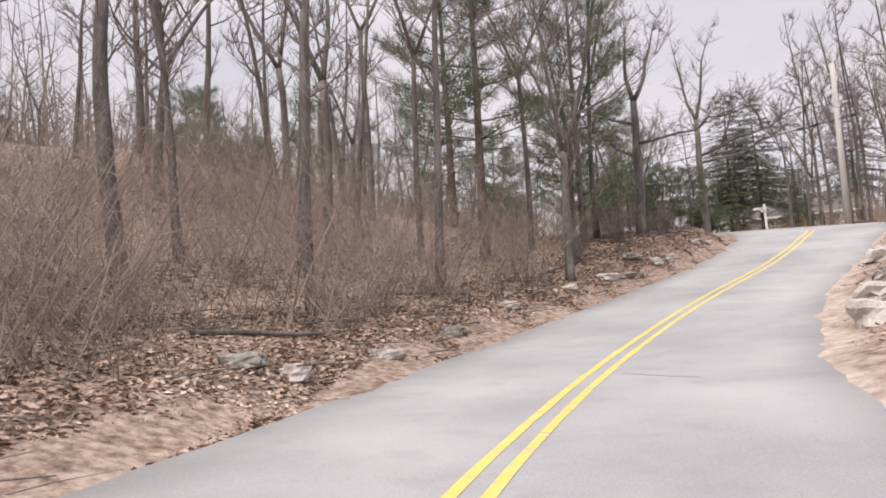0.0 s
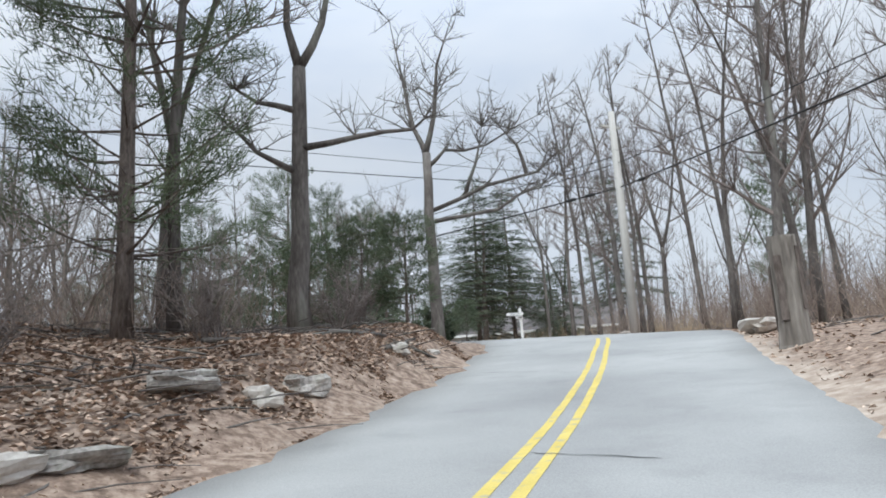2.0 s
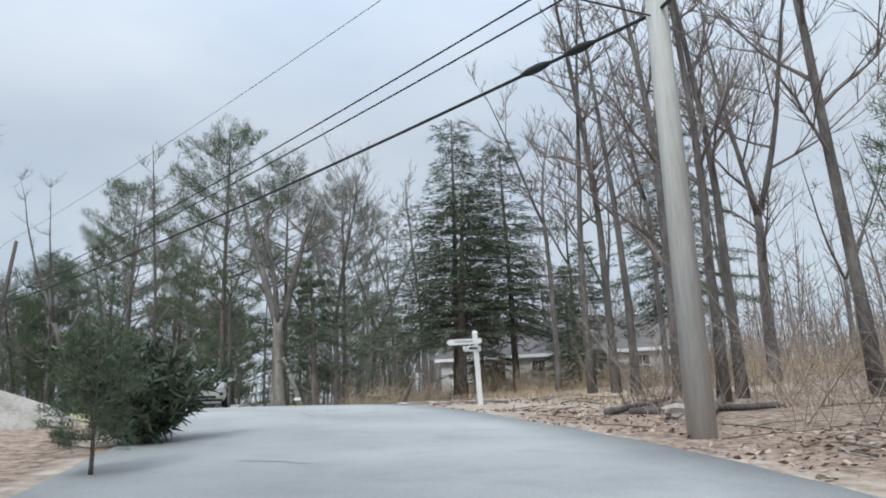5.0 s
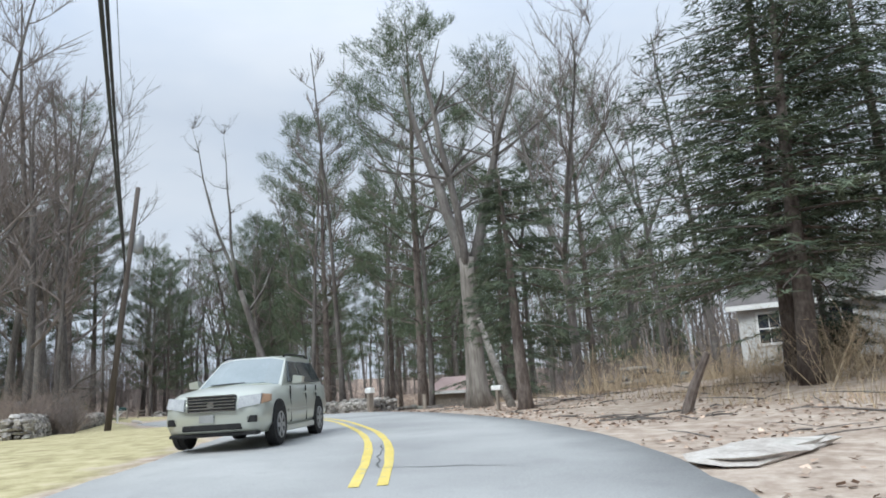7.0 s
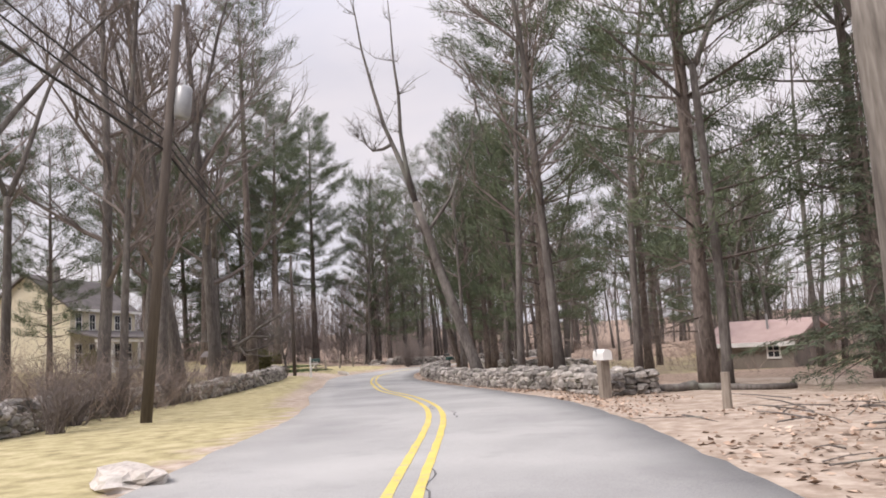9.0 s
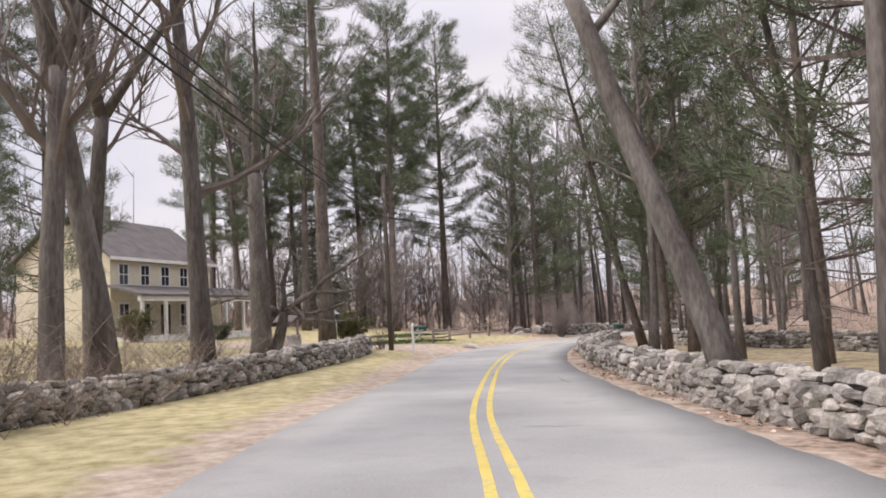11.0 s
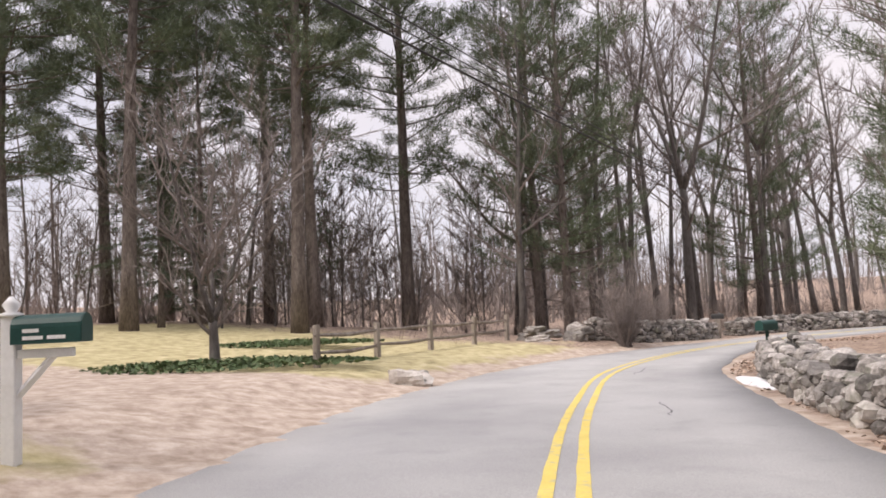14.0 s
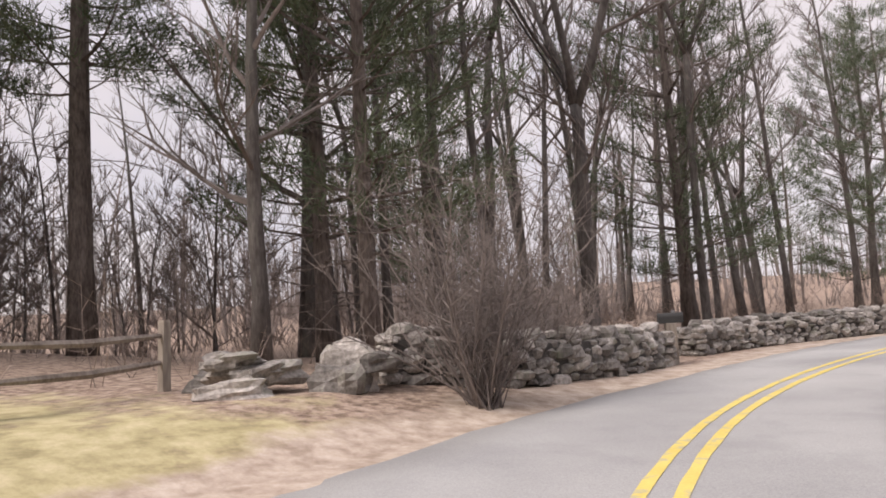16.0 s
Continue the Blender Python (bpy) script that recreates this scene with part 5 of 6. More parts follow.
# ---- fences ----
def split_rail_fence():
    posts = [(-49.0, 108.5), (-51.7, 112.4), (-53.1, 115.8), (-54.1, 118.9), (-55.2, 121.9)]
    root = thing("split_rail_fence", pose(*posts[0], ground_at(*posts[0])), "weathered grey split-rail fence along the lawn", "fence")
    inv = root.matrix_basis.inverted()
    rng = random.Random(7)
    tops = []
    for n, (x, y) in enumerate(posts):
        z = ground_at(x, y)
        lean = rng.uniform(-0.05, 0.05)
        a, b = inv @ Vector((x, y, z - 0.2)), inv @ Vector((x + lean, y + 0.04, z + 1.12))
        sh = Shape()
        rings = []
        for u in (0, 0.3, 0.6, 0.97, 1.0):
            p = a.lerp(b, u)
            s = 0.085 * (1.1 - 0.1 * u) * (0.8 if u == 1 else 1)
            rings.append([tuple(p + Vector((c * s * rng.uniform(0.9, 1.15), d * s * rng.uniform(0.9, 1.15), 0))) for c, d in ((-1, -0.7), (1, -0.7), (1, 0.7), (0, 1.0), (-1, 0.7))])
        part("post", sh.loft(rings), OLDWOOD, root)
        tops.append(Vector((x, y, z)))
    for a, b in zip(tops, tops[1:]):
        for h in (0.42, 0.88):
            d = (b - a).normalized() * 0.12
            p, q = inv @ (a - d + Vector((0, 0, h + rng.uniform(-0.04, 0.04)))), inv @ (b + d + Vector((0, 0, h + rng.uniform(-0.04, 0.04))))
            mid = p.lerp(q, 0.5) - Vector((0, 0, rng.uniform(0.02, 0.08)))
            part("rail", Shape().tube([p, p.lerp(mid, 0.5), mid, mid.lerp(q, 0.5), q], (0.035, 0.06, 0.065, 0.06, 0.035), 6), RAILWOOD, root)


split_rail_fence()


def board_fence(x, y, turn, bays):
    root = thing("board_fence", pose(x, y, ground_at(x, y), 0, 0, turn), "white painted board fence in front of the house", "fence")
    for k in range(bays + 1):
        part("post", Shape().box(k * 2.2 - 0.06, k * 2.2 + 0.06, -0.06, 0.06, -0.3, 1.25, 0.01), WHITE, root)
    for k in range(bays):
        for h in (0.35, 0.7, 1.05):
            part("board", Shape().box(k * 2.2, k * 2.2 + 2.2, 0.06, 0.085, h - 0.07, h + 0.07), WHITE, root)


board_fence(19.6, 66.1, -8, 2)


# ---- buildings ----
CREAM = material("cream_clapboard", [(0.60, 0.55, 0.42), (0.68, 0.64, 0.51)], 2, 0.7, 0.1, fine=20)
CLAP = material("white_clapboard", [(0.52, 0.52, 0.52), (0.63, 0.63, 0.62)], 2, 0.7, 0.1, fine=20)
ROOF = material("grey_shingle_roof", [(0.11, 0.10, 0.10), (0.18, 0.165, 0.16)], 1.5, 0.9, 0.4, fine=25)
ROOF_PINK = material("faded_red_roof", [(0.40, 0.29, 0.27), (0.50, 0.38, 0.35)], 1.5, 0.85, 0.3, fine=25)
SHED_WALL = material("brown_grey_boards", [(0.19, 0.165, 0.145), (0.28, 0.25, 0.22)], 2, 0.9, 0.3, fine=15, stretch=(1, 1, 0.2))
DARKGLASS = bpy.data.materials.new("window_glass")
DARKGLASS.use_nodes = True
gb = DARKGLASS.node_tree.nodes["Principled BSDF"]
gb.inputs["Base Color"].default_value, gb.inputs["Roughness"].default_value, gb.inputs["Specular IOR Level"].default_value = (0.03, 0.035, 0.045, 1), 0.06, 0.5


def wall_window(parent, x, z, w, h, y, shutters=False):
    """A sash window on a wall that faces -y: frame, sill, two panes and a bar."""
    win = part("window", Shape().box(x - w / 2 - 0.09, x + w / 2 + 0.09, y - 0.06, y, z - 0.09, z), WHITE, parent)
    fr = Shape().box(x - w / 2 - 0.09, x - w / 2, y - 0.05, y, z, z + h).box(x + w / 2, x + w / 2 + 0.09, y - 0.05, y, z, z + h).box(x - w / 2 - 0.09, x + w / 2 + 0.09, y - 0.05, y, z + h, z + h + 0.1)
    fr.box(x - w / 2, x + w / 2, y - 0.045, y - 0.01, z + h / 2 - 0.03, z + h / 2 + 0.03).box(x - 0.02, x + 0.02, y - 0.04, y - 0.01, z, z + h)
    part("window_frame", fr, WHITE, win)
    for a, b in ((0, 0.5), (0.5, 1)):
        part("pane", Shape().box(x - w / 2, x + w / 2, y - 0.03, y - 0.012, z + h * a + 0.02, z + h * b - 0.02), DARKGLASS, win)
    if shutters:
        for s in (-1, 1):
            part("shutter", Shape().box(x + s * (w / 2 + 0.27) - 0.17, x + s * (w / 2 + 0.27) + 0.17, y - 0.04, y, z, z + h), INK, win)


def gable_house(name, m, label, length, depth, eave, ridge, wall, roof, boards=0.0):
    """Walls along x from 0 to length, front at y=0 facing -y, gable ends left and right."""
    ob = thing(name, m, label, "house")
    sh = Shape()
    sh.add([(0, 0, -1), (length, 0, -1), (length, depth, -1), (0, depth, -1), (0, 0, eave), (length, 0, eave), (length, depth, eave), (0, depth, eave), (0, depth / 2, ridge), (length, depth / 2, ridge)],
           [(0, 1, 5, 4), (2, 3, 7, 6), (1, 2, 6, 9, 5), (3, 0, 4, 8, 7), (3, 2, 1, 0)])
    part("wall", sh, wall, ob)
    if boards:
        k = 0
        while k * boards < eave - 0.1:
            part("clapboard", Shape().add([(-0.02, -0.006, k * boards + boards), (length + 0.02, -0.006, k * boards + boards), (length + 0.02, -0.03, k * boards), (-0.02, -0.03, k * boards), (-0.02, 0, k * boards), (length + 0.02, 0, k * boards)], [(3, 2, 1, 0), (4, 5, 2, 3)]), wall, ob)
            k += 1
    rise, over = (ridge - eave) / (depth / 2), 0.4
    for s in (0, 1):
        y0, y1 = (-over, depth / 2) if s == 0 else (depth + over, depth / 2)
        z0 = eave - rise * over
        pts = [(-over, y0, z0), (length + over, y0, z0), (length + over, y1, ridge), (-over, y1, ridge)]
        part("roof", Shape().loft([[(a, b, c + 0.03) for a, b, c in pts], [(a, b, c + 0.19) for a, b, c in pts]]), roof, ob)
    part("fascia", Shape().box(-over, length + over, -over - 0.03, -over, eave - rise * over - 0.02, eave - rise * over + 0.2), WHITE, ob)
    return ob


def cream_house():
    a, b = Vector((-59.5, 90.0)), Vector((-66.6, 102.0))
    d = b - a
    length = d.length - 3.2
    base = 4.2
    m = Matrix.Translation((a.x, a.y, base)) @ Euler((0, 0, math.atan2(d.y, d.x) + 0.0)).to_matrix().to_4x4()
    # the front faces the road, on the right hand of a to b
    ob = gable_house("farmhouse", m, "cream two-storey farmhouse with a long front porch", length, 8.0, 5.6, 8.6, CREAM, ROOF)
    for k in range(5):
        x = 1.2 + k * (length - 2.4) / 4
        wall_window(ob, x, 3.7, 0.8, 1.35, 0, False)
        if k != 2:
            wall_window(ob, x, 0.8, 0.85, 1.6, 0)
    part("front_door", Shape().box(length / 2 - 0.5, length / 2 + 0.5, -0.05, 0, 0.25, 2.35, 0.01), INK, ob)
    porch = part("porch", Shape().box(-0.3, length + 3.0, -2.6, -0.03, -0.6, 0.18), WHITE, ob, "white front porch with square posts")
    part("porch_roof", Shape().loft([[(-0.5, -2.9, z), (length + 3.2, -2.9, z), (length + 3.2, -0.04, z + 0.75), (-0.5, -0.04, z + 0.75)] for z in (2.75, 2.9)]), ROOF, porch)
    part("beam", Shape().box(-0.4, length + 3.1, -2.75, -2.5, 2.45, 2.74), WHITE, porch)
    for k in range(7):
        x = -0.1 + k * (length + 2.9) / 6
        part("post", Shape().box(x - 0.1, x + 0.1, -2.7, -2.5, 0.18, 2.45, 0.015), WHITE, porch)
    part("step", Shape().box(length / 2 - 1, length / 2 + 1, -3.2, -2.62, -0.7, -0.05, 0.02), STONE, porch)
    part("chimney", Shape().box(length * 0.3, length * 0.3 + 0.9, 3.6, 4.4, 7.4, 9.7), STONE, ob)
    wing = part("side_wing", Shape().box(length + 0.02, length + 2.8, 1.0, 6.5, -1, 2.7), CREAM, ob)
    part("wing_roof", Shape().loft([[(length + 0.02, 0.7, z), (length + 3.1, 0.7, z - 0.5), (length + 3.1, 6.8, z - 0.5), (length + 0.02, 6.8, z)] for z in (3.3, 3.45)]), ROOF, wing)


cream_house()


def white_house():
    a, b = Vector((14.6, 76.5)), Vector((30.0, 71.5))
    d = b - a
    base = ground_at(20, 74) - 0.1
    ob = gable_house("white_house", Matrix.Translation((a.x, a.y, base)) @ Euler((0, 0, math.atan2(d.y, d.x))).to_matrix().to_4x4(), "low white clapboard house behind the hemlocks", d.length, 8, 2.7, 5.2, CLAP, ROOF, 0.18)
    for x in (1.3, 4.2, 7.0, 11.5, 14.0):
        wall_window(ob, x, 0.9, 0.9, 1.3, -0.03)
    part("front_door", Shape().box(9.0, 9.95, -0.09, -0.03, 0.1, 2.15, 0.01), WHITE, ob)


white_house()


def shed():
    a, b = Vector((-8.3, 99.4)), Vector((-3.7, 97.9))
    d = b - a
    base = ground_at(-6, 98.5) - 0.2
    ob = gable_house("shed", Matrix.Translation((a.x, a.y, base)) @ Euler((0, 0, math.atan2(d.y, d.x))).to_matrix().to_4x4(), "low brown shed with a faded red roof", d.length, 4.0, 1.55, 2.5, SHED_WALL, ROOF_PINK)
    wall_window(ob, d.length - 1.0, 0.8, 0.6, 0.6, 0)
    part("vent_pipe", Shape().tube([(3, 1.0, 2.2), (3, 1.0, 3.0)], (0.06, 0.06), 8), METAL, ob)


shed()


# ---- the oncoming car ----
CARPAINT = bpy.data.materials.new("pale_gold_car_paint")
CARPAINT.use_nodes = True
cb = CARPAINT.node_tree.nodes["Principled BSDF"]
cb.inputs["Base Color"].default_value, cb.inputs["Metallic"].default_value, cb.inputs["Roughness"].default_value, cb.inputs["Coat Weight"].default_value = (0.49, 0.51, 0.455, 1), 0.4, 0.32, 0.5
CARGLASS = bpy.data.materials.new("car_glass")
CARGLASS.use_nodes = True
kb = CARGLASS.node_tree.nodes["Principled BSDF"]
kb.inputs["Base Color"].default_value, kb.inputs["Roughness"].default_value, kb.inputs["Specular IOR Level"].default_value = (0.05, 0.06, 0.065, 1), 0.05, 0.3
# pale base colour paints reflected sky onto the glass, besides its real gloss
SCREEN = material("windscreen_painted_sky", [(0.20, 0.235, 0.25), (0.27, 0.31, 0.325)], 1.5, 0.06, 0, spec=0.6)
CHROME = material("chrome_trim", [(0.5, 0.5, 0.5), (0.6, 0.6, 0.6)], 3, 0.2, 0, metal=1.0)
RUBBER = material("black_rubber", [(0.015, 0.015, 0.016), (0.03, 0.03, 0.03)], 6, 0.85, 0.1)
LENS = material("headlight_lens", [(0.30, 0.31, 0.32), (0.42, 0.43, 0.44)], 8, 0.12, 0, spec=0.7)
AMBER = material("amber_lens", [(0.42, 0.27, 0.18), (0.5, 0.33, 0.22)], 8, 0.2, 0)


def car(x, y, turn):
    """A compact estate of the taller kind; its nose points along -y, and it is 4.5 m long."""
    ob = thing("car", pose(x, y, ground_at(x, y) + 0.045, 0, 0, turn), "pale gold estate car with a chrome grille on the road", "car")

    def section(y, half, low, waist, crown):
        return [(-half * 0.9, y, low), (half * 0.9, y, low), (half, y, low + 0.14), (half * 1.01, y, (low + waist) / 2), (half * 0.97, y, waist), (half * 0.78, y, crown), (0, y, crown + 0.03), (-half * 0.78, y, crown), (-half * 0.97, y, waist), (-half * 1.01, y, (low + waist) / 2), (-half, y, low + 0.14)]

    stations = ((-2.24, 0.62, 0.36, 0.66, 0.72), (-2.16, 0.78, 0.28, 0.74, 0.84), (-1.9, 0.85, 0.24, 0.84, 0.93), (-1.2, 0.87, 0.24, 0.93, 1.0), (-0.75, 0.875, 0.24, 0.97, 1.03), (0.4, 0.875, 0.24, 0.99, 1.04), (1.6, 0.87, 0.24, 1.0, 1.05), (2.1, 0.83, 0.3, 0.98, 1.04), (2.24, 0.74, 0.4, 0.9, 0.96))
    part("body", Shape().loft([section(*s) for s in stations]), CARPAINT, ob, soft=True)

    def cabin(y, half, z0, z1, top):
        return [(-half, y, z0), (half, y, z0), (top, y, z1), (top * 0.6, y, z1 + 0.05), (-top * 0.6, y, z1 + 0.05), (-top, y, z1)]

    cab = part("cabin", Shape().loft([cabin(-0.95, 0.78, 0.98, 1.0, 0.76), cabin(-0.1, 0.8, 0.99, 1.5, 0.62), cabin(0.6, 0.8, 0.99, 1.55, 0.62), cabin(1.5, 0.79, 0.99, 1.53, 0.62), cabin(2.1, 0.76, 0.99, 1.1, 0.72)]), CARPAINT, ob)
    def pane(y, half, z):
        return [(-half, y, z + 0.012), (-half * 0.6, y, z + 0.062), (half * 0.6, y, z + 0.062), (half, y, z + 0.012), (half, y, z - 0.02), (half * 0.6, y, z + 0.03), (-half * 0.6, y, z + 0.03), (-half, y, z - 0.02)]

    part("windscreen", Shape().loft([pane(-0.94, 0.72, 1.006), pane(-0.55, 0.665, 1.236), pane(-0.16, 0.60, 1.465)]), SCREEN, cab, "windscreen with a pale sky reflection put into its colour")
    for s in (-1, 1):
        for y0, y1, a in ((-0.55, 0.28, 0.42), (0.36, 1.15, 0.0), (1.22, 1.8, 0.0)):
            top0 = y0 + a
            b = 0.35 if y0 > 1.2 else 0.0
            quad = [(0.803, y0, 1.06), (0.803, y1, 1.06), (0.66, y1 - b * 0.6, 1.45), (0.66, top0, 1.45)]
            quad = [(s * px, py, pz) for px, py, pz in quad]
            part("side_window", Shape().loft([quad, [(px - s * 0.02, py, pz) for px, py, pz in quad]]), CARGLASS, cab)
        mir = part("wing_mirror", Shape().loft([[(s * px, py, pz) for px, py, pz in ((0.88, yy, 1.02), (1.05, yy, 1.03), (1.07, yy, 1.14), (0.9, yy, 1.17))] for yy in (-0.62, -0.56, -0.46)]), CARPAINT, ob)
        part("headlight", Shape().loft([[(s * px, py, pz) for px, py, pz in ((0.44, -2.22 + o, 0.65), (0.78, -2.09 + o, 0.70), (0.78, -2.0 + o, 0.87), (0.46, -2.13 + o, 0.84))] for o in (-0.09, 0.06)]), LENS, ob)
        part("indicator", Shape().loft([[(s * px, py, pz) for px, py, pz in ((0.785, -2.08 + o, 0.71), (0.87, -1.88 + o, 0.74), (0.865, -1.84 + o, 0.85), (0.785, -1.99 + o, 0.865))] for o in (-0.05, 0.05)]), AMBER, ob)
        part("fog_light", Shape().box(s * 0.66 - 0.08, s * 0.66 + 0.08, -2.24, -2.18, 0.42, 0.53, 0.01), RUBBER, ob)
        part("roof_rail", Shape().tube([(s * 0.58, -0.1, 1.55), (s * 0.58, 0.2, 1.595), (s * 0.58, 1.3, 1.595), (s * 0.58, 1.55, 1.55)], (0.02, 0.02, 0.02, 0.02), 6), RUBBER, ob)
        for yy in (-1.4, 1.28):
            wh = part("wheel", Shape().tube([(s * 0.68, yy, 0.33), (s * 0.70, yy, 0.33), (s * 0.87, yy, 0.33), (s * 0.89, yy, 0.33)], (0.28, 0.33, 0.33, 0.29), 20), RUBBER, ob, "black tyre on a silver rim")
            part("rim", Shape().tube([(s * 0.86, yy, 0.33), (s * 0.895, yy, 0.33)], (0.22, 0.2), 16), RUBBER, wh)
            for q in range(6):
                w = q * math.pi / 3
                c, d = math.cos(w), math.sin(w)
                part("spoke", Shape().loft([[(s * 0.9, yy + c * r - d * h, 0.33 + d * r + c * h), (s * 0.9, yy + c * r + d * h, 0.33 + d * r - c * h), (s * 0.88, yy + c * r + d * h, 0.33 + d * r - c * h), (s * 0.88, yy + c * r - d * h, 0.33 + d * r + c * h)] for r, h in ((0.02, 0.03), (0.2, 0.04))]), METAL, wh)
            part("rim_lip", Shape().loft([[(s * 0.9, yy + math.cos(w) * r, 0.33 + math.sin(w) * r) for r in (0.2, 0.225)] + [(s * 0.88, yy + math.cos(w) * r, 0.33 + math.sin(w) * r) for r in (0.225, 0.2)] for w in np.linspace(0, 2 * math.pi, 19)]), METAL, wh)
            part("wheel_arch", Shape().tube([(s * 0.80, yy, 0.38), (s * 0.885, yy, 0.38)], (0.39, 0.385), 20), RUBBER, ob)
        part("side_moulding", Shape().box(min(s * 0.878, s * 0.9), max(s * 0.878, s * 0.9), -0.95, 0.85, 0.52, 0.58, 0.008), CARPAINT, ob)
        part("sill", Shape().box(min(s * 0.83, s * 0.885), max(s * 0.83, s * 0.885), -1.0, 0.88, 0.2, 0.3, 0.02), CARPAINT, ob)
        for y0 in (-0.72, 0.33, 1.12):
            part("door_seam", Shape().box(min(s * 0.86, s * 0.8835), max(s * 0.86, s * 0.8835), y0 - 0.003, y0 + 0.003, 0.34, 0.98), RUBBER, ob)
        for y0 in (0.16, 0.95):
            part("door_handle", Shape().box(min(s * 0.87, s * 0.905), max(s * 0.87, s * 0.905), y0, y0 + 0.16, 0.84, 0.875, 0.008), CARPAINT, ob)
    part("lower_lip", Shape().box(-0.74, 0.74, -2.19, -2.0, 0.22, 0.28, 0.025), RUBBER, ob)
    gr = part("grille", Shape().box(-0.4, 0.4, -2.27, -2.15, 0.62, 0.87, 0.02), RUBBER, ob, "black grille with chrome bars")
    for h in (0.625, 0.675, 0.725, 0.775, 0.825, 0.87):
        part("grille_bar", Shape().box(-0.41, 0.41, -2.285, -2.26, h - 0.009, h + 0.009), CHROME, gr)
    part("badge", Shape().tube([(0, -2.3, 0.72), (0, -2.28, 0.72)], (0.06, 0.06), 12), CHROME, gr)
    part("air_intake", Shape().box(-0.5, 0.5, -2.25, -2.18, 0.32, 0.42, 0.02), RUBBER, ob)
    part("number_plate", Shape().box(-0.2, 0.04, -2.27, -2.22, 0.45, 0.57), METAL, ob, "pale grey number plate")
    part("plate_bar", Shape().box(-0.19, -0.03, -2.275, -2.27, 0.505, 0.525), METAL, ob)
    part("wiper", Shape().tube([(-0.5, -0.97, 1.06), (0.1, -0.92, 1.08)], (0.012, 0.01), 5), RUBBER, ob)


cx, cy, heading = at_road(129.8, 2.1)
car(cx, cy, math.degrees(heading) - 90 - 15)


# ---- yard things ----
def lamp_post(x, y):
    ob = thing("lamp_post", pose(x, y, ground_at(x, y) - 0.1), "white garden lamp post with a glass lantern", "lamp post")
    part("post", Shape().tube([(0, 0, 0), (0, 0, 0.15), (0, 0, 0.25), (0, 0, 1.85)], (0.12, 0.12, 0.06, 0.05), 10), WHITE, ob)
    lan = part("lantern", Shape().loft([[(a, b, h) for a, b in ((-r, -r), (r, -r), (r, r), (-r, r))] for r, h in ((0.07, 1.85), (0.14, 2.15))]), DARKGLASS, ob)
    part("lantern_cap", Shape().loft([[(a, b, h) for a, b in ((-r, -r), (r, -r), (r, r), (-r, r))] for r, h in ((0.17, 2.15), (0.05, 2.3), (0.02, 2.38))]), METAL, lan)


lamp_post(-44.1, 97.3)


def stone_pillar(x, y):
    ob = thing("stone_well", pose(x, y, ground_at(x, y) - 0.1, 0, 0, 20), "round stone well with a small shingled roof", "well")
    part("curb", Shape().tube([(0, 0, 0), (0, 0, 0.8), (0, 0, 0.86)], (0.7, 0.66, 0.6), 14), STONE, ob)
    for s in (-1, 1):
        part("post", Shape().box(s * 0.6 - 0.06, s * 0.6 + 0.06, -0.06, 0.06, 0.8, 1.75), OLDWOOD, ob)
        part("roof", Shape().loft([[(-0.85, s * 0.7, z), (0.85, s * 0.7, z), (0.85, 0, z + 0.5), (-0.85, 0, z + 0.5)] for z in (1.65, 1.72)]), ROOF, ob)


stone_pillar(-51.5, 98.6)


def shrub(x, y, tall, wide, label, seed, leaf=None, stems=26, evergreen=False, group=""):
    """A multi-stemmed bush, leafless or with dense foliage."""
    rng = random.Random(seed)
    sh, fo = Shape(), Shape()
    for _ in range(stems):
        w, out = rng.uniform(0, 6.28), rng.uniform(0.1, 1.0)
        st = wander(rng, (rng.uniform(-0.2, 0.2), rng.uniform(-0.2, 0.2), -0.05), (math.cos(w) * out * wide / tall, math.sin(w) * out * wide / tall, 1), tall * rng.uniform(0.5, 1.05), 5, 0.22, 0.02)
        sh.tube(st, taper(rng.uniform(0.009, 0.02), 0.004, 6), 4, False)
        for _ in range(20):
            i = rng.randint(1, 4)
            p = st[i].lerp(st[i + 1], rng.random())
            dv = Vector((rng.uniform(-1, 1), rng.uniform(-1, 1), rng.uniform(0, 1.2))).normalized()
            spike(sh, p, p + dv * tall * rng.uniform(0.1, 0.25), 0.007)
            if evergreen:
                needle_tuft(fo, rng, p + dv * 0.15, dv, 0.28, 12, 0.03)
    ob = thing("shrub", pose(x, y, ground_at(x, y)), label, "shrub", group)
    part("bush", sh, TWIG, ob)
    if evergreen:
        part("foliage", fo, leaf or HEMLOCK, ob)
    return ob


OLIVE = material("olive_leaves", [(0.07, 0.075, 0.03), (0.13, 0.125, 0.055), (0.18, 0.16, 0.08)], 1, 0.75, 0, fine=5, island=0.3)
IVY = material("ivy_leaves", [(0.05, 0.085, 0.035), (0.10, 0.14, 0.06)], 1, 0.7, 0, fine=6, island=0.35)
shrub(-50.6, 124.2, 4.2, 3.6, "large leafless grey bush at the end of the wall", 1, stems=90)
shrub(-51.6, 127.4, 2.8, 2.4, "reddish leafless bush behind the wall", 2, stems=45)
shrub(-52.8, 129.8, 2.6, 2.4, "reddish leafless bush behind the wall", 3, stems=45)
shrub(-44.8, 98.9, 2.3, 1.7, "olive evergreen shrub beside the utility pole", 4, OLIVE, 34, True)
shrub(-43.6, 100.0, 1.2, 0.9, "leafless shrub at the wall's end", 5, stems=24)
shrub(-16.2, 68.4, 2.2, 2.0, "tangled leafless shrub at the foot of the pole", 6, stems=44)
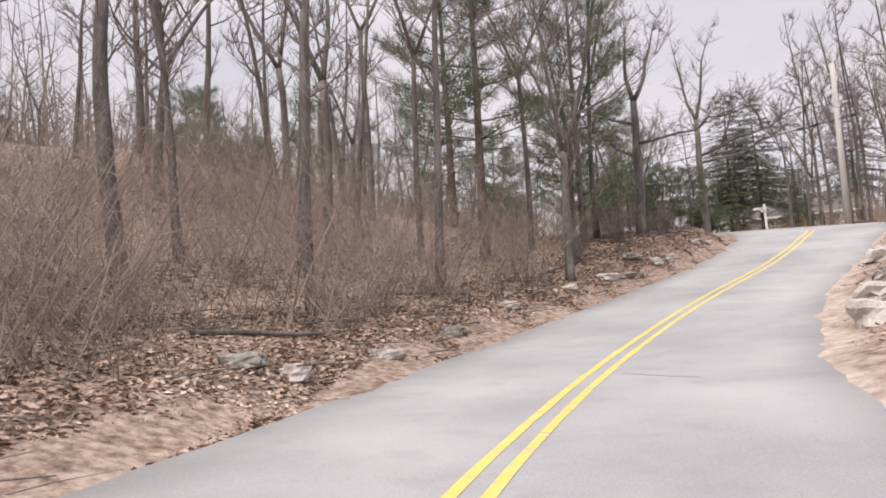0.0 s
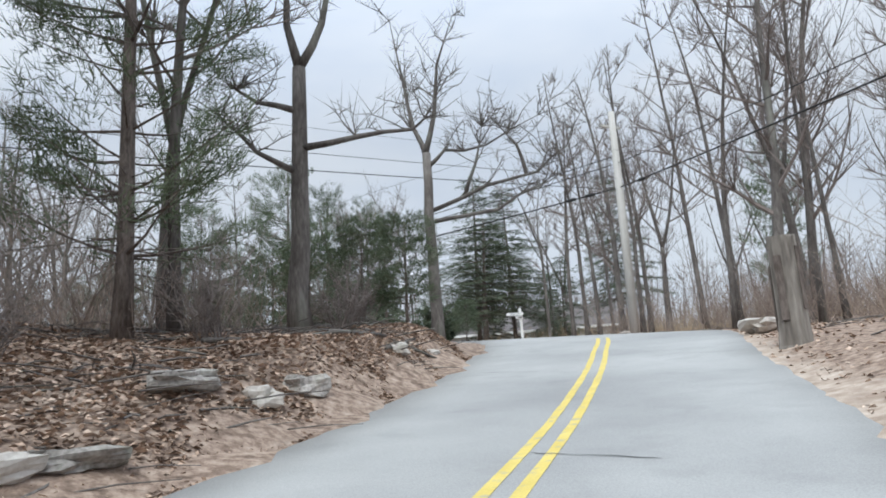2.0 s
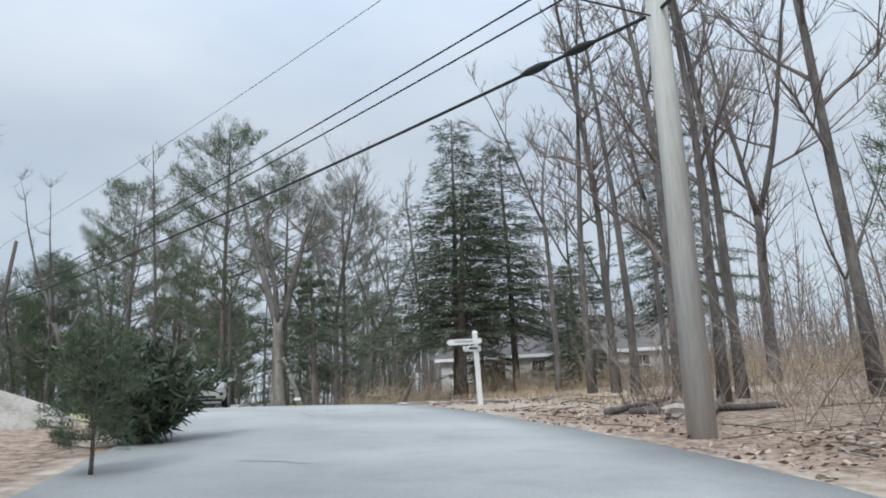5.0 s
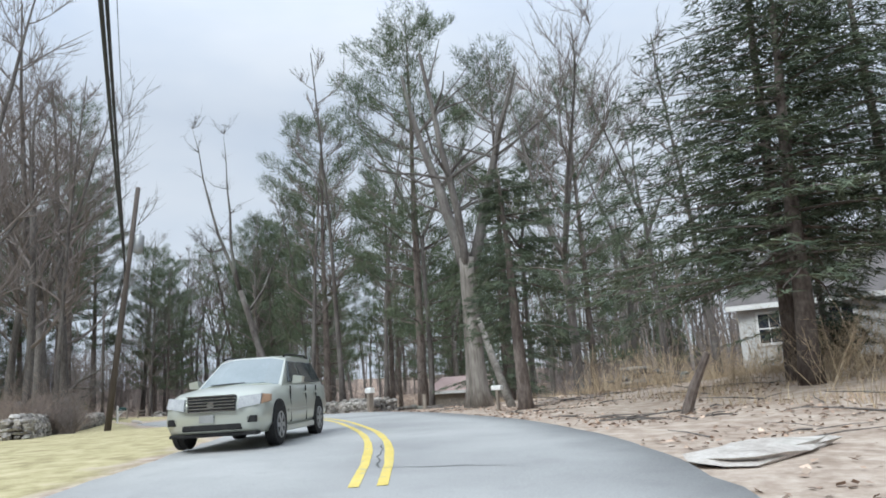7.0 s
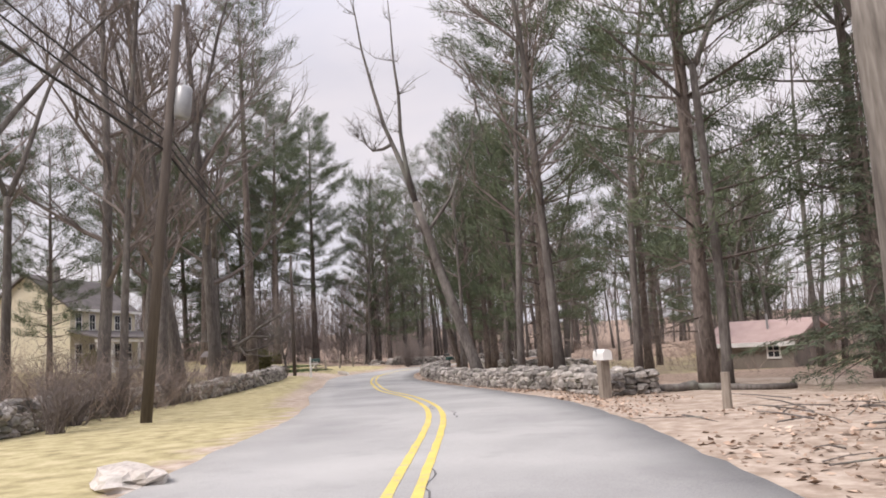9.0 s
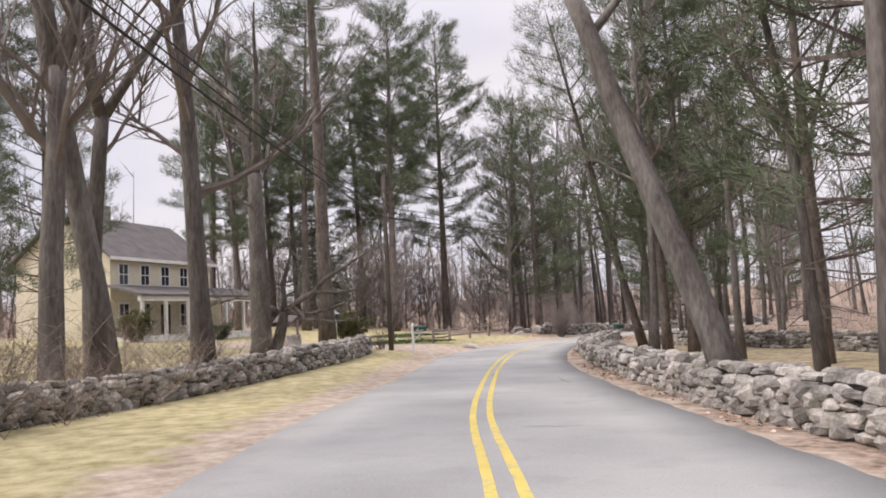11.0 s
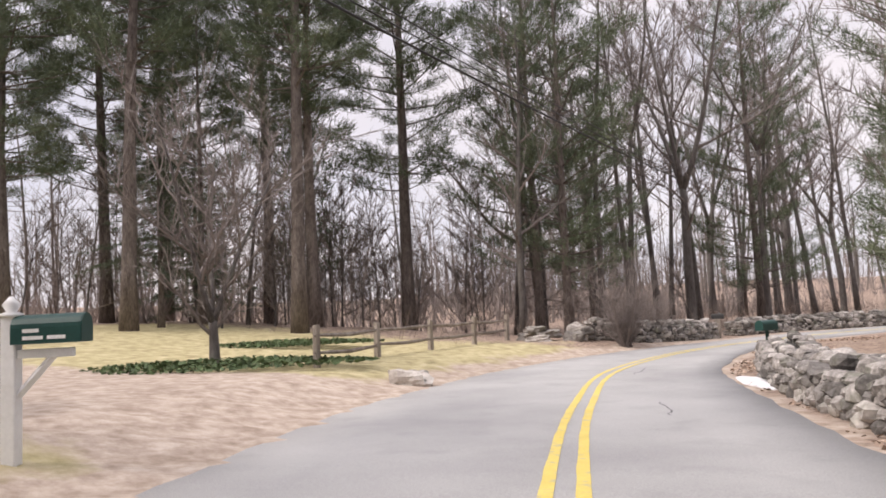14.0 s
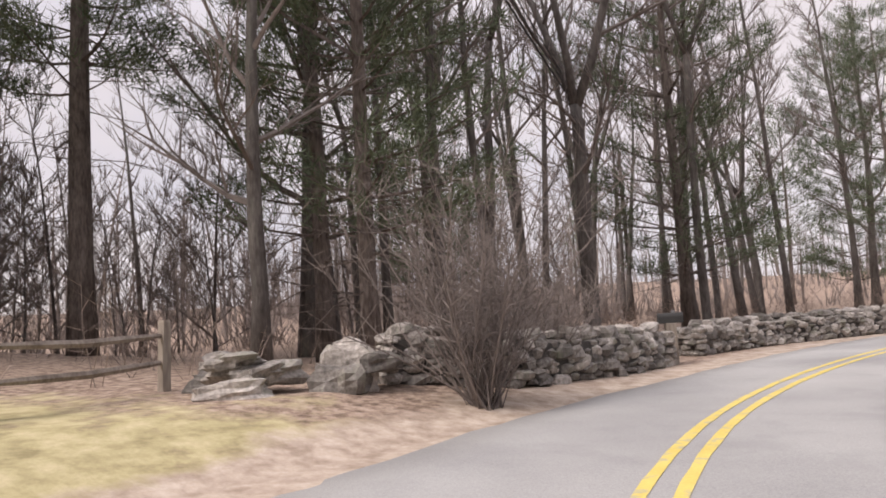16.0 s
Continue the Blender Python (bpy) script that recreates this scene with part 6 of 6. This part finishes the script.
shrub(-18.4, 71.0, 2.4, 2.2, "tangled leafless shrub on the stone wall", 7, stems=44)
shrub(-24.0, 76.6, 2.4, 2.2, "tangled leafless shrub on the stone wall", 8, stems=44)
shrub(-13.6, 66.6, 2.0, 1.8, "tangled leafless shrub on the stone wall", 9, stems=40)
shrub(-56.8, 90.6, 2.0, 1.5, "clipped dark evergreen shrub before the porch", 10, OLIVE, 30, True)
shrub(-59.6, 97.6, 1.2, 1.2, "low evergreen shrub before the porch", 11, HEMLOCK, 24, True)
shrub(17.3, 70.6, 1.9, 2.2, "dark evergreen shrub in front of the white house", 12, HEMLOCK, 34, True)
shrub(23.4, 68.0, 1.7, 2.0, "dark evergreen shrub in front of the white house", 13, HEMLOCK, 30, True)
shrub(8.6, 34.4, 2.0, 1.9, "young dark evergreen bush beside the road", 14, HEMLOCK, 30, True)


for n, (x, y, tall, wide) in enumerate(((2.2, 13.6, 2.2, 1.7), (4.4, 18.4, 1.8, 1.5), (4.8, 21.2, 1.6, 1.3), (0.2, 9.2, 2.2, 1.8))):
    shrub(x, y, tall, wide, "arching leafless shrub on the leafy bank", 30 + n, stems=34, group="bank shrubs")


def ivy_bed(x, y, a, b, turn, seed, label):
    rng = random.Random(seed)
    sh = Shape()
    for _ in range(2600):
        w, r = rng.uniform(0, 6.28), rng.random()**0.5
        px, py = a * r * math.cos(w), b * r * math.sin(w)
        c, s = math.cos(turn), math.sin(turn)
        gx, gy = x + px * c - py * s, y + px * s + py * c
        z = ground_at(x, y) + 0.03 + rng.uniform(0.02, 0.24) * (1 - r * r)
        d, e = Vector((rng.uniform(-1, 1), rng.uniform(-1, 1), rng.uniform(-0.3, 0.5))).normalized() * 0.09, Vector((rng.uniform(-1, 1), rng.uniform(-1, 1), rng.uniform(0, 0.5))).normalized() * 0.07
        p = Vector((gx, gy, z))
        k = len(sh.v)
        sh.v += [tuple(p - d), tuple(p + e), tuple(p + d), tuple(p - e)]
        sh.f.append((k, k + 1, k + 2, k + 3))
    tagged(new("ground_cover", sh.mesh("ground_cover", IVY)), label, "ground cover", kind="stuff")


ivy_bed(-51.2, 106.4, 4.6, 1.7, 0.9, 1, "bed of dark green ivy round the small tree")
ivy_bed(-58.5, 112.5, 4.2, 1.3, 0.9, 2, "bed of green ivy on the lawn")
plant("cherry_tree", bare_tree("cherry", random.Random(120), 7.5, 0.17, 1.2, 16, 4.2, (0, 0), 1.5), BARE_PARTS, -51.4, 106.8, 30, 1.0, "small spreading leafless tree in an ivy bed", "tree")
# old spreading trees by the left wall
plant("old_maple", bare_tree("maple", random.Random(121), 17, 0.52, 6.0, 11, 5.0, (0.0, 0), 9.0), BARE_PARTS, -40.5, 90.9, 150, 1.0, "old maple with a thick grey trunk behind the wall", "tree")
limbed_tree(-40.6, 91.5, 8, 0.34, [[(0.38, 0.46, 2.1), (1.51, 1.22, 1.95), (2.73, 2.41, 2.4), (3.44, 3.12, 2.5)], [(0.63, 0.78, 2.4), (1.4, 0.93, 1.7), (2.51, 1.82, 1.5), (3.41, 2.77, 1.75)], [(1.48, 1.5, 3.0), (2.66, 2.48, 2.9), (3.61, 3.5, 3.3)], [(0.32, 0.39, 2.0), (-0.84, -0.09, 2.6), (-1.97, -0.84, 2.9), (-2.95, -1.72, 2.6)], [(0.76, 0.93, 2.6), (0.51, 1.26, 3.8), (0.48, 1.54, 5.2)]],
    [[(0.38, 0.46, 2.1), (1.48, 1.5, 3.0), (2.37, 2.45, 4.0), (3.21, 3.31, 4.7), (3.84, 4.09, 5.2)], [(0.38, 0.46, 2.1), (0.08, 0.58, 3.4), (0.26, 0.95, 4.8), (0.04, 1.0, 6.2)]], "low crooked tree with long limbs reaching over the wall", 12)


def snag_tree():
    """An old hollow trunk with stripped bark, two broken tops and a dead stem leaning on it."""
    ob = thing("dead_tree", pose(4.5, 68.2, ground_at(4.5, 68.2) - 0.2, 0, -3, 0), "old dead tree with stripped pale bark and broken tops", "tree")
    rng = random.Random(77)
    sh = Shape()
    base = wander(rng, (0, 0, 0), (0, 0, 1), 6.0, 6, 0.04, 0.02)
    sh.tube(base, (0.66, 0.44, 0.38, 0.36, 0.34, 0.33, 0.31), 12)
    part("trunk", sh, SNAG, ob, soft=True)
    for lean, tall, r, seed in (((-0.16, 0.05), 10.0, 0.33, 1), ((0.22, 0.1), 9.5, 0.30, 2), ((0.05, -0.25), 9.5, 0.22, 3)):
        st = wander(random.Random(seed), base[-1] - Vector((0, 0, 0.9)), (*lean, 1), tall, 7, 0.1, 0.03)
        part("stem", Shape().tube(st, taper(r * 0.86, 0.07, 8), 9), BARK, ob, soft=True)
        for _ in range(9):
            i = rng.randint(2, 6)
            w = rng.uniform(0, 6.28)
            br = wander(rng, st[i], (math.cos(w), math.sin(w), 0.6), rng.uniform(1.5, 4.5), 5, 0.25, 0.05)
            part("branch", Shape().tube(br, taper(0.07, 0.014, 6), 6, False), BARK, ob)
    log = thing("leaning_log", Matrix.Translation((0, 0, 0)), "dead stem leaning against the old tree", "log")
    part("stem", Shape().tube([(6.7, 64.5, ground_at(6.7, 64.5) - 0.1), (5.7, 66.2, ground_at(5.7, 66.2) + 1.7), (4.9, 67.6, ground_at(4.7, 67.6) + 3.3)], (0.15, 0.13, 0.10), 9), SNAG, log, soft=True)


SNAG = material("stripped_dead_wood", [(0.10, 0.087, 0.078), (0.20, 0.18, 0.16), (0.33, 0.305, 0.28)], 2.5, 0.92, 0.9, fine=14, stretch=(1, 1, 0.14))
snag_tree()


def stump(x, y, tall, r, label):
    rng = random.Random(5)
    ob = thing("tree_stump", pose(x, y, ground_at(x, y) - 0.2, 0, 0, 20), label, "stump")
    rings = []
    for u in (0, 0.08, 0.3, 0.6, 0.9, 1.0):
        rr = r * (1.35 - 0.35 * min(1, u / 0.1) if u < 0.1 else 1 - 0.08 * u)
        rings.append([(math.cos(w) * rr * (1 + 0.1 * math.sin(3 * w) + rng.uniform(-0.05, 0.05)), math.sin(w) * rr * (1 + rng.uniform(-0.06, 0.06)), u * tall + (rng.uniform(-0.1, 0.1) if u == 1 else 0)) for w in np.linspace(0, 2 * math.pi, 15)[:-1]])
    part("trunk", Shape().loft(rings), SNAG, ob)
    for k in range(4):
        w = k * 1.5 + 0.4
        part("loose_bark", Shape().loft([[(math.cos(w + a) * r * q, math.sin(w + a) * r * q, h) for a, q in ((-0.25, 1.08), (0.25, 1.08), (0.25, 1.0), (-0.25, 1.0))] for h in (0.3 + 0.2 * k, tall * 0.5, tall * (0.7 + 0.07 * k))]), BARK_DARK, ob)
    return ob


stump(13.5, 14.4, 2.4, 0.3, "tall broken tree stump with peeling bark")
stump(6.9, -6.5, 0.8, 0.18, "short broken stump on the roadside bank")


def fallen_log(a, b, r, label, group="fallen logs"):
    p, q = Vector((*a, ground_at(*a) + r * 0.6)), Vector((*b, ground_at(*b) + r * 0.6))
    rng = random.Random(int(r * 1000) + int(a[0] * 10))
    mid = [p.lerp(q, u) + Vector((rng.uniform(-0.06, 0.06), rng.uniform(-0.06, 0.06), rng.uniform(0, 0.05))) for u in (0, 0.25, 0.5, 0.75, 1)]
    tagged(new("fallen_log", Shape().tube(mid, taper(r, r * 0.6, 5), 8).mesh("fallen_log", BARK, True)), label, "log", group)


for a, b, r in (((-5.0, -0.6), (-2.6, 1.0), 0.09), ((-6.2, -8.0), (-4.2, -6.4), 0.06), ((-0.9, 6.4), (0.4, 9.2), 0.06), ((2.2, 13.2), (4.2, 15.4), 0.05), ((-2.0, 78.6), (-2.5, 77.6), 0.14), ((-3.6, 78.2), (0.4, 79.6), 0.13), ((18.0, 35.0), (20.6, 40.4), 0.14), ((17.9, 39.0), (20.4, 37.0), 0.1), ((17.2, 38.6), (19.6, 41.6), 0.08), ((-30.5, 84.0), (-30.0, 82.0), 0.1), ((5.4, 16.4), (6.2, 19.0), 0.06), ((5.0, 17.6), (6.6, 18.4), 0.05), ((4.2, 15.8), (5.4, 17.4), 0.07)):
    fallen_log(a, b, r, "grey fallen log among the leaves")
tagged(new("wooden_post", Shape().tube([(0.6, 72.8, ground_at(0.6, 72.8) - 0.1), (0.62, 72.8, ground_at(0.6, 72.8) + 0.72)], (0.1, 0.09), 8).mesh("wooden_post", OLDWOOD)), "short grey wooden post in the dry lawn", "post")
tagged(new("broken_post", Shape().tube([(12.2, 57.0, ground_at(12.2, 57.0) - 0.1), (12.45, 56.85, ground_at(12.2, 57.0) + 0.55), (12.8, 56.7, ground_at(12.2, 57.0) + 1.25)], (0.13, 0.11, 0.07), 8).mesh("broken_post", BARK_DARK)), "dark broken post leaning in the weeds", "post")


# ---- leaves, twigs and grass on the ground ----
def scatter(name, label, count, spot, seed, mat, size, lift, blades=False):
    rng = random.Random(seed)
    pts = []
    while len(pts) < count:
        p = spot(rng)
        if p is not None:
            pts.append(p)
    z = height([p[0] for p in pts], [p[1] for p in pts])
    sh = Shape()
    for (x, y), h in zip(pts, z):
        p = Vector((x, y, h + lift * rng.random()))
        k = len(sh.v)
        if blades:
            w = rng.uniform(0, 6.28)
            d = Vector((math.cos(w), math.sin(w), 0)) * 0.012
            tip = p + Vector((rng.uniform(-0.5, 0.5), rng.uniform(-0.5, 0.5), 1)) * size * rng.uniform(0.5, 1.2)
            sh.v += [tuple(p - d), tuple(p + d), tuple(tip)]
            sh.f.append((k, k + 1, k + 2))
        else:
            d = Vector((rng.uniform(-1, 1), rng.uniform(-1, 1), rng.uniform(-0.18, 0.18))).normalized() * size * rng.uniform(0.6, 1.3)
            e = Vector((-d.y, d.x, rng.uniform(-0.05, 0.05))) * rng.uniform(0.4, 0.75)
            bend = Vector((0, 0, rng.uniform(-0.1, 0.3))) * size
            sh.v += [tuple(p - d), tuple(p + e + bend), tuple(p + d), tuple(p - e + bend)]
            sh.f += [(k, k + 1, k + 2), (k, k + 2, k + 3)]
    return tagged(new(name, sh.mesh(name, mat)), label, name.replace("_", " "), kind="stuff")


scatter("leaf_litter", "brown fallen oak leaves on the hillside", 90000, verge(50, 96, 0.05, 9), 1, LEAF, 0.055, 0.03)
scatter("roadside_leaves", "brown fallen leaves along the road", 15000, along(45, 150, -9, -0.1), 2, LEAF, 0.06, 0.03)
scatter("wall_leaves", "brown leaves drifted along the walls", 7000, along(150, 226, -3.0, -0.2), 3, LEAF, 0.05, 0.03)
scatter("field_grass", "tall dry grass of the field", 15000, along(108, 148, -24, -4.5), 5, DRYGRASS, 0.32, 0.0, True)


def mound(name, x, y, a, b, tall, turn, seed, mat, label, category):
    """A low uneven heap that sinks into the ground at its rim."""
    rng = random.Random(seed)
    c, s = math.cos(math.radians(turn)), math.sin(math.radians(turn))
    sh, rings = Shape(), 7
    wave = [rng.uniform(0, 6.28) for _ in range(3)]
    for r in range(rings):
        u = r / (rings - 1)
        for k in range(18):
            w = 2 * math.pi * k / 18
            q = u * (1 + 0.16 * math.sin(2 * w + wave[0]) + 0.1 * math.sin(5 * w + wave[1]))
            px, py = a * q * math.cos(w), b * q * math.sin(w)
            gx, gy = x + px * c - py * s, y + px * s + py * c
            h = tall * (1 - u * u) * (1 + 0.2 * math.sin(3 * w + wave[2]) * u) - 0.04 * (u == 1)
            sh.v.append((gx, gy, ground_at(gx, gy) + h))
    sh.f = [(r * 18 + k, r * 18 + (k + 1) % 18, r * 18 + 18 + (k + 1) % 18, r * 18 + 18 + k) for r in range(1, rings - 1) for k in range(18)] + [tuple(range(18, 36))]
    sh.f = [q[::-1] for q in sh.f[:-1]] + [sh.f[-1]]
    return tagged(new(name, sh.mesh(name, mat, True)), label, category)


SNOW = material("old_snow", [(0.62, 0.62, 0.63), (0.80, 0.80, 0.81)], 4, 0.7, 0.4, fine=30, spot=((0.45, 0.42, 0.39), 5, 0.5))
SAND = material("pale_sand", [(0.26, 0.225, 0.19), (0.38, 0.34, 0.30), (0.48, 0.44, 0.40)], 1.2, 0.95, 0.5, fine=14)
mound("snow_patch", -39.6, 113.4, 1.5, 0.35, 0.1, 127, 1, SNOW, "small patch of old snow at the foot of the wall", "snow")
mound("sand_mound", 0.3, 37.9, 5.0, 2.8, 1.3, 10, 2, SAND, "pale sand mound behind the young pines", "sand mound")


def twig_litter(name, label, count, spot, seed):
    """Fallen sticks lying on the ground."""
    rng = random.Random(seed)
    pts = []
    while len(pts) < count:
        q = spot(rng)
        if q is not None:
            pts.append(q)
    z = height([q[0] for q in pts], [q[1] for q in pts])
    sh = Shape()
    for (x, y), h in zip(pts, z):
        w, l, r = rng.uniform(0, 6.28), rng.uniform(0.3, 1.6), rng.uniform(0.006, 0.02)
        a = Vector((x, y, h + 0.03))
        b = a + Vector((math.cos(w) * l, math.sin(w) * l, rng.uniform(0, 0.12)))
        mid = a.lerp(b, 0.5) + Vector((rng.uniform(-0.08, 0.08), rng.uniform(-0.08, 0.08), 0.02))
        sh.tube([a, mid, b], (r, r * 0.8, r * 0.4), 4, False)
    return tagged(new(name, sh.mesh(name, BARK)), label, "twigs", kind="stuff")


twig_litter("fallen_twigs", "fallen grey sticks on the leafy bank", 1300, along(48, 94, 0.4, 9), 1)
twig_litter("roadside_twigs", "fallen sticks in the roadside weeds", 380, along(78, 150, -10, -0.8), 2)


def brush_pile(x, y, seed):
    """A heap of cut logs and boughs."""
    rng = random.Random(seed)
    for n in range(16):
        w, l, r = rng.uniform(0, 6.28), rng.uniform(0.8, 2.2), rng.uniform(0.05, 0.13)
        c = Vector((x + rng.uniform(-1.4, 1.4), y + rng.uniform(-0.9, 0.9), ground_at(x, y) + 0.08 + 0.05 * n * rng.uniform(0.4, 1)))
        d = Vector((math.cos(w), math.sin(w), rng.uniform(-0.15, 0.15))) * l / 2
        tagged(new("cut_log", Shape().tube([c - d, c + Vector((0, 0, 0.04)), c + d], (r, r * 0.95, r * 0.85), 8).mesh("cut_log", BARK if n % 3 else SNAG, True)), "weathered cut log in the brush pile", "log", "brush pile")


brush_pile(10.8, 74.0, 3)
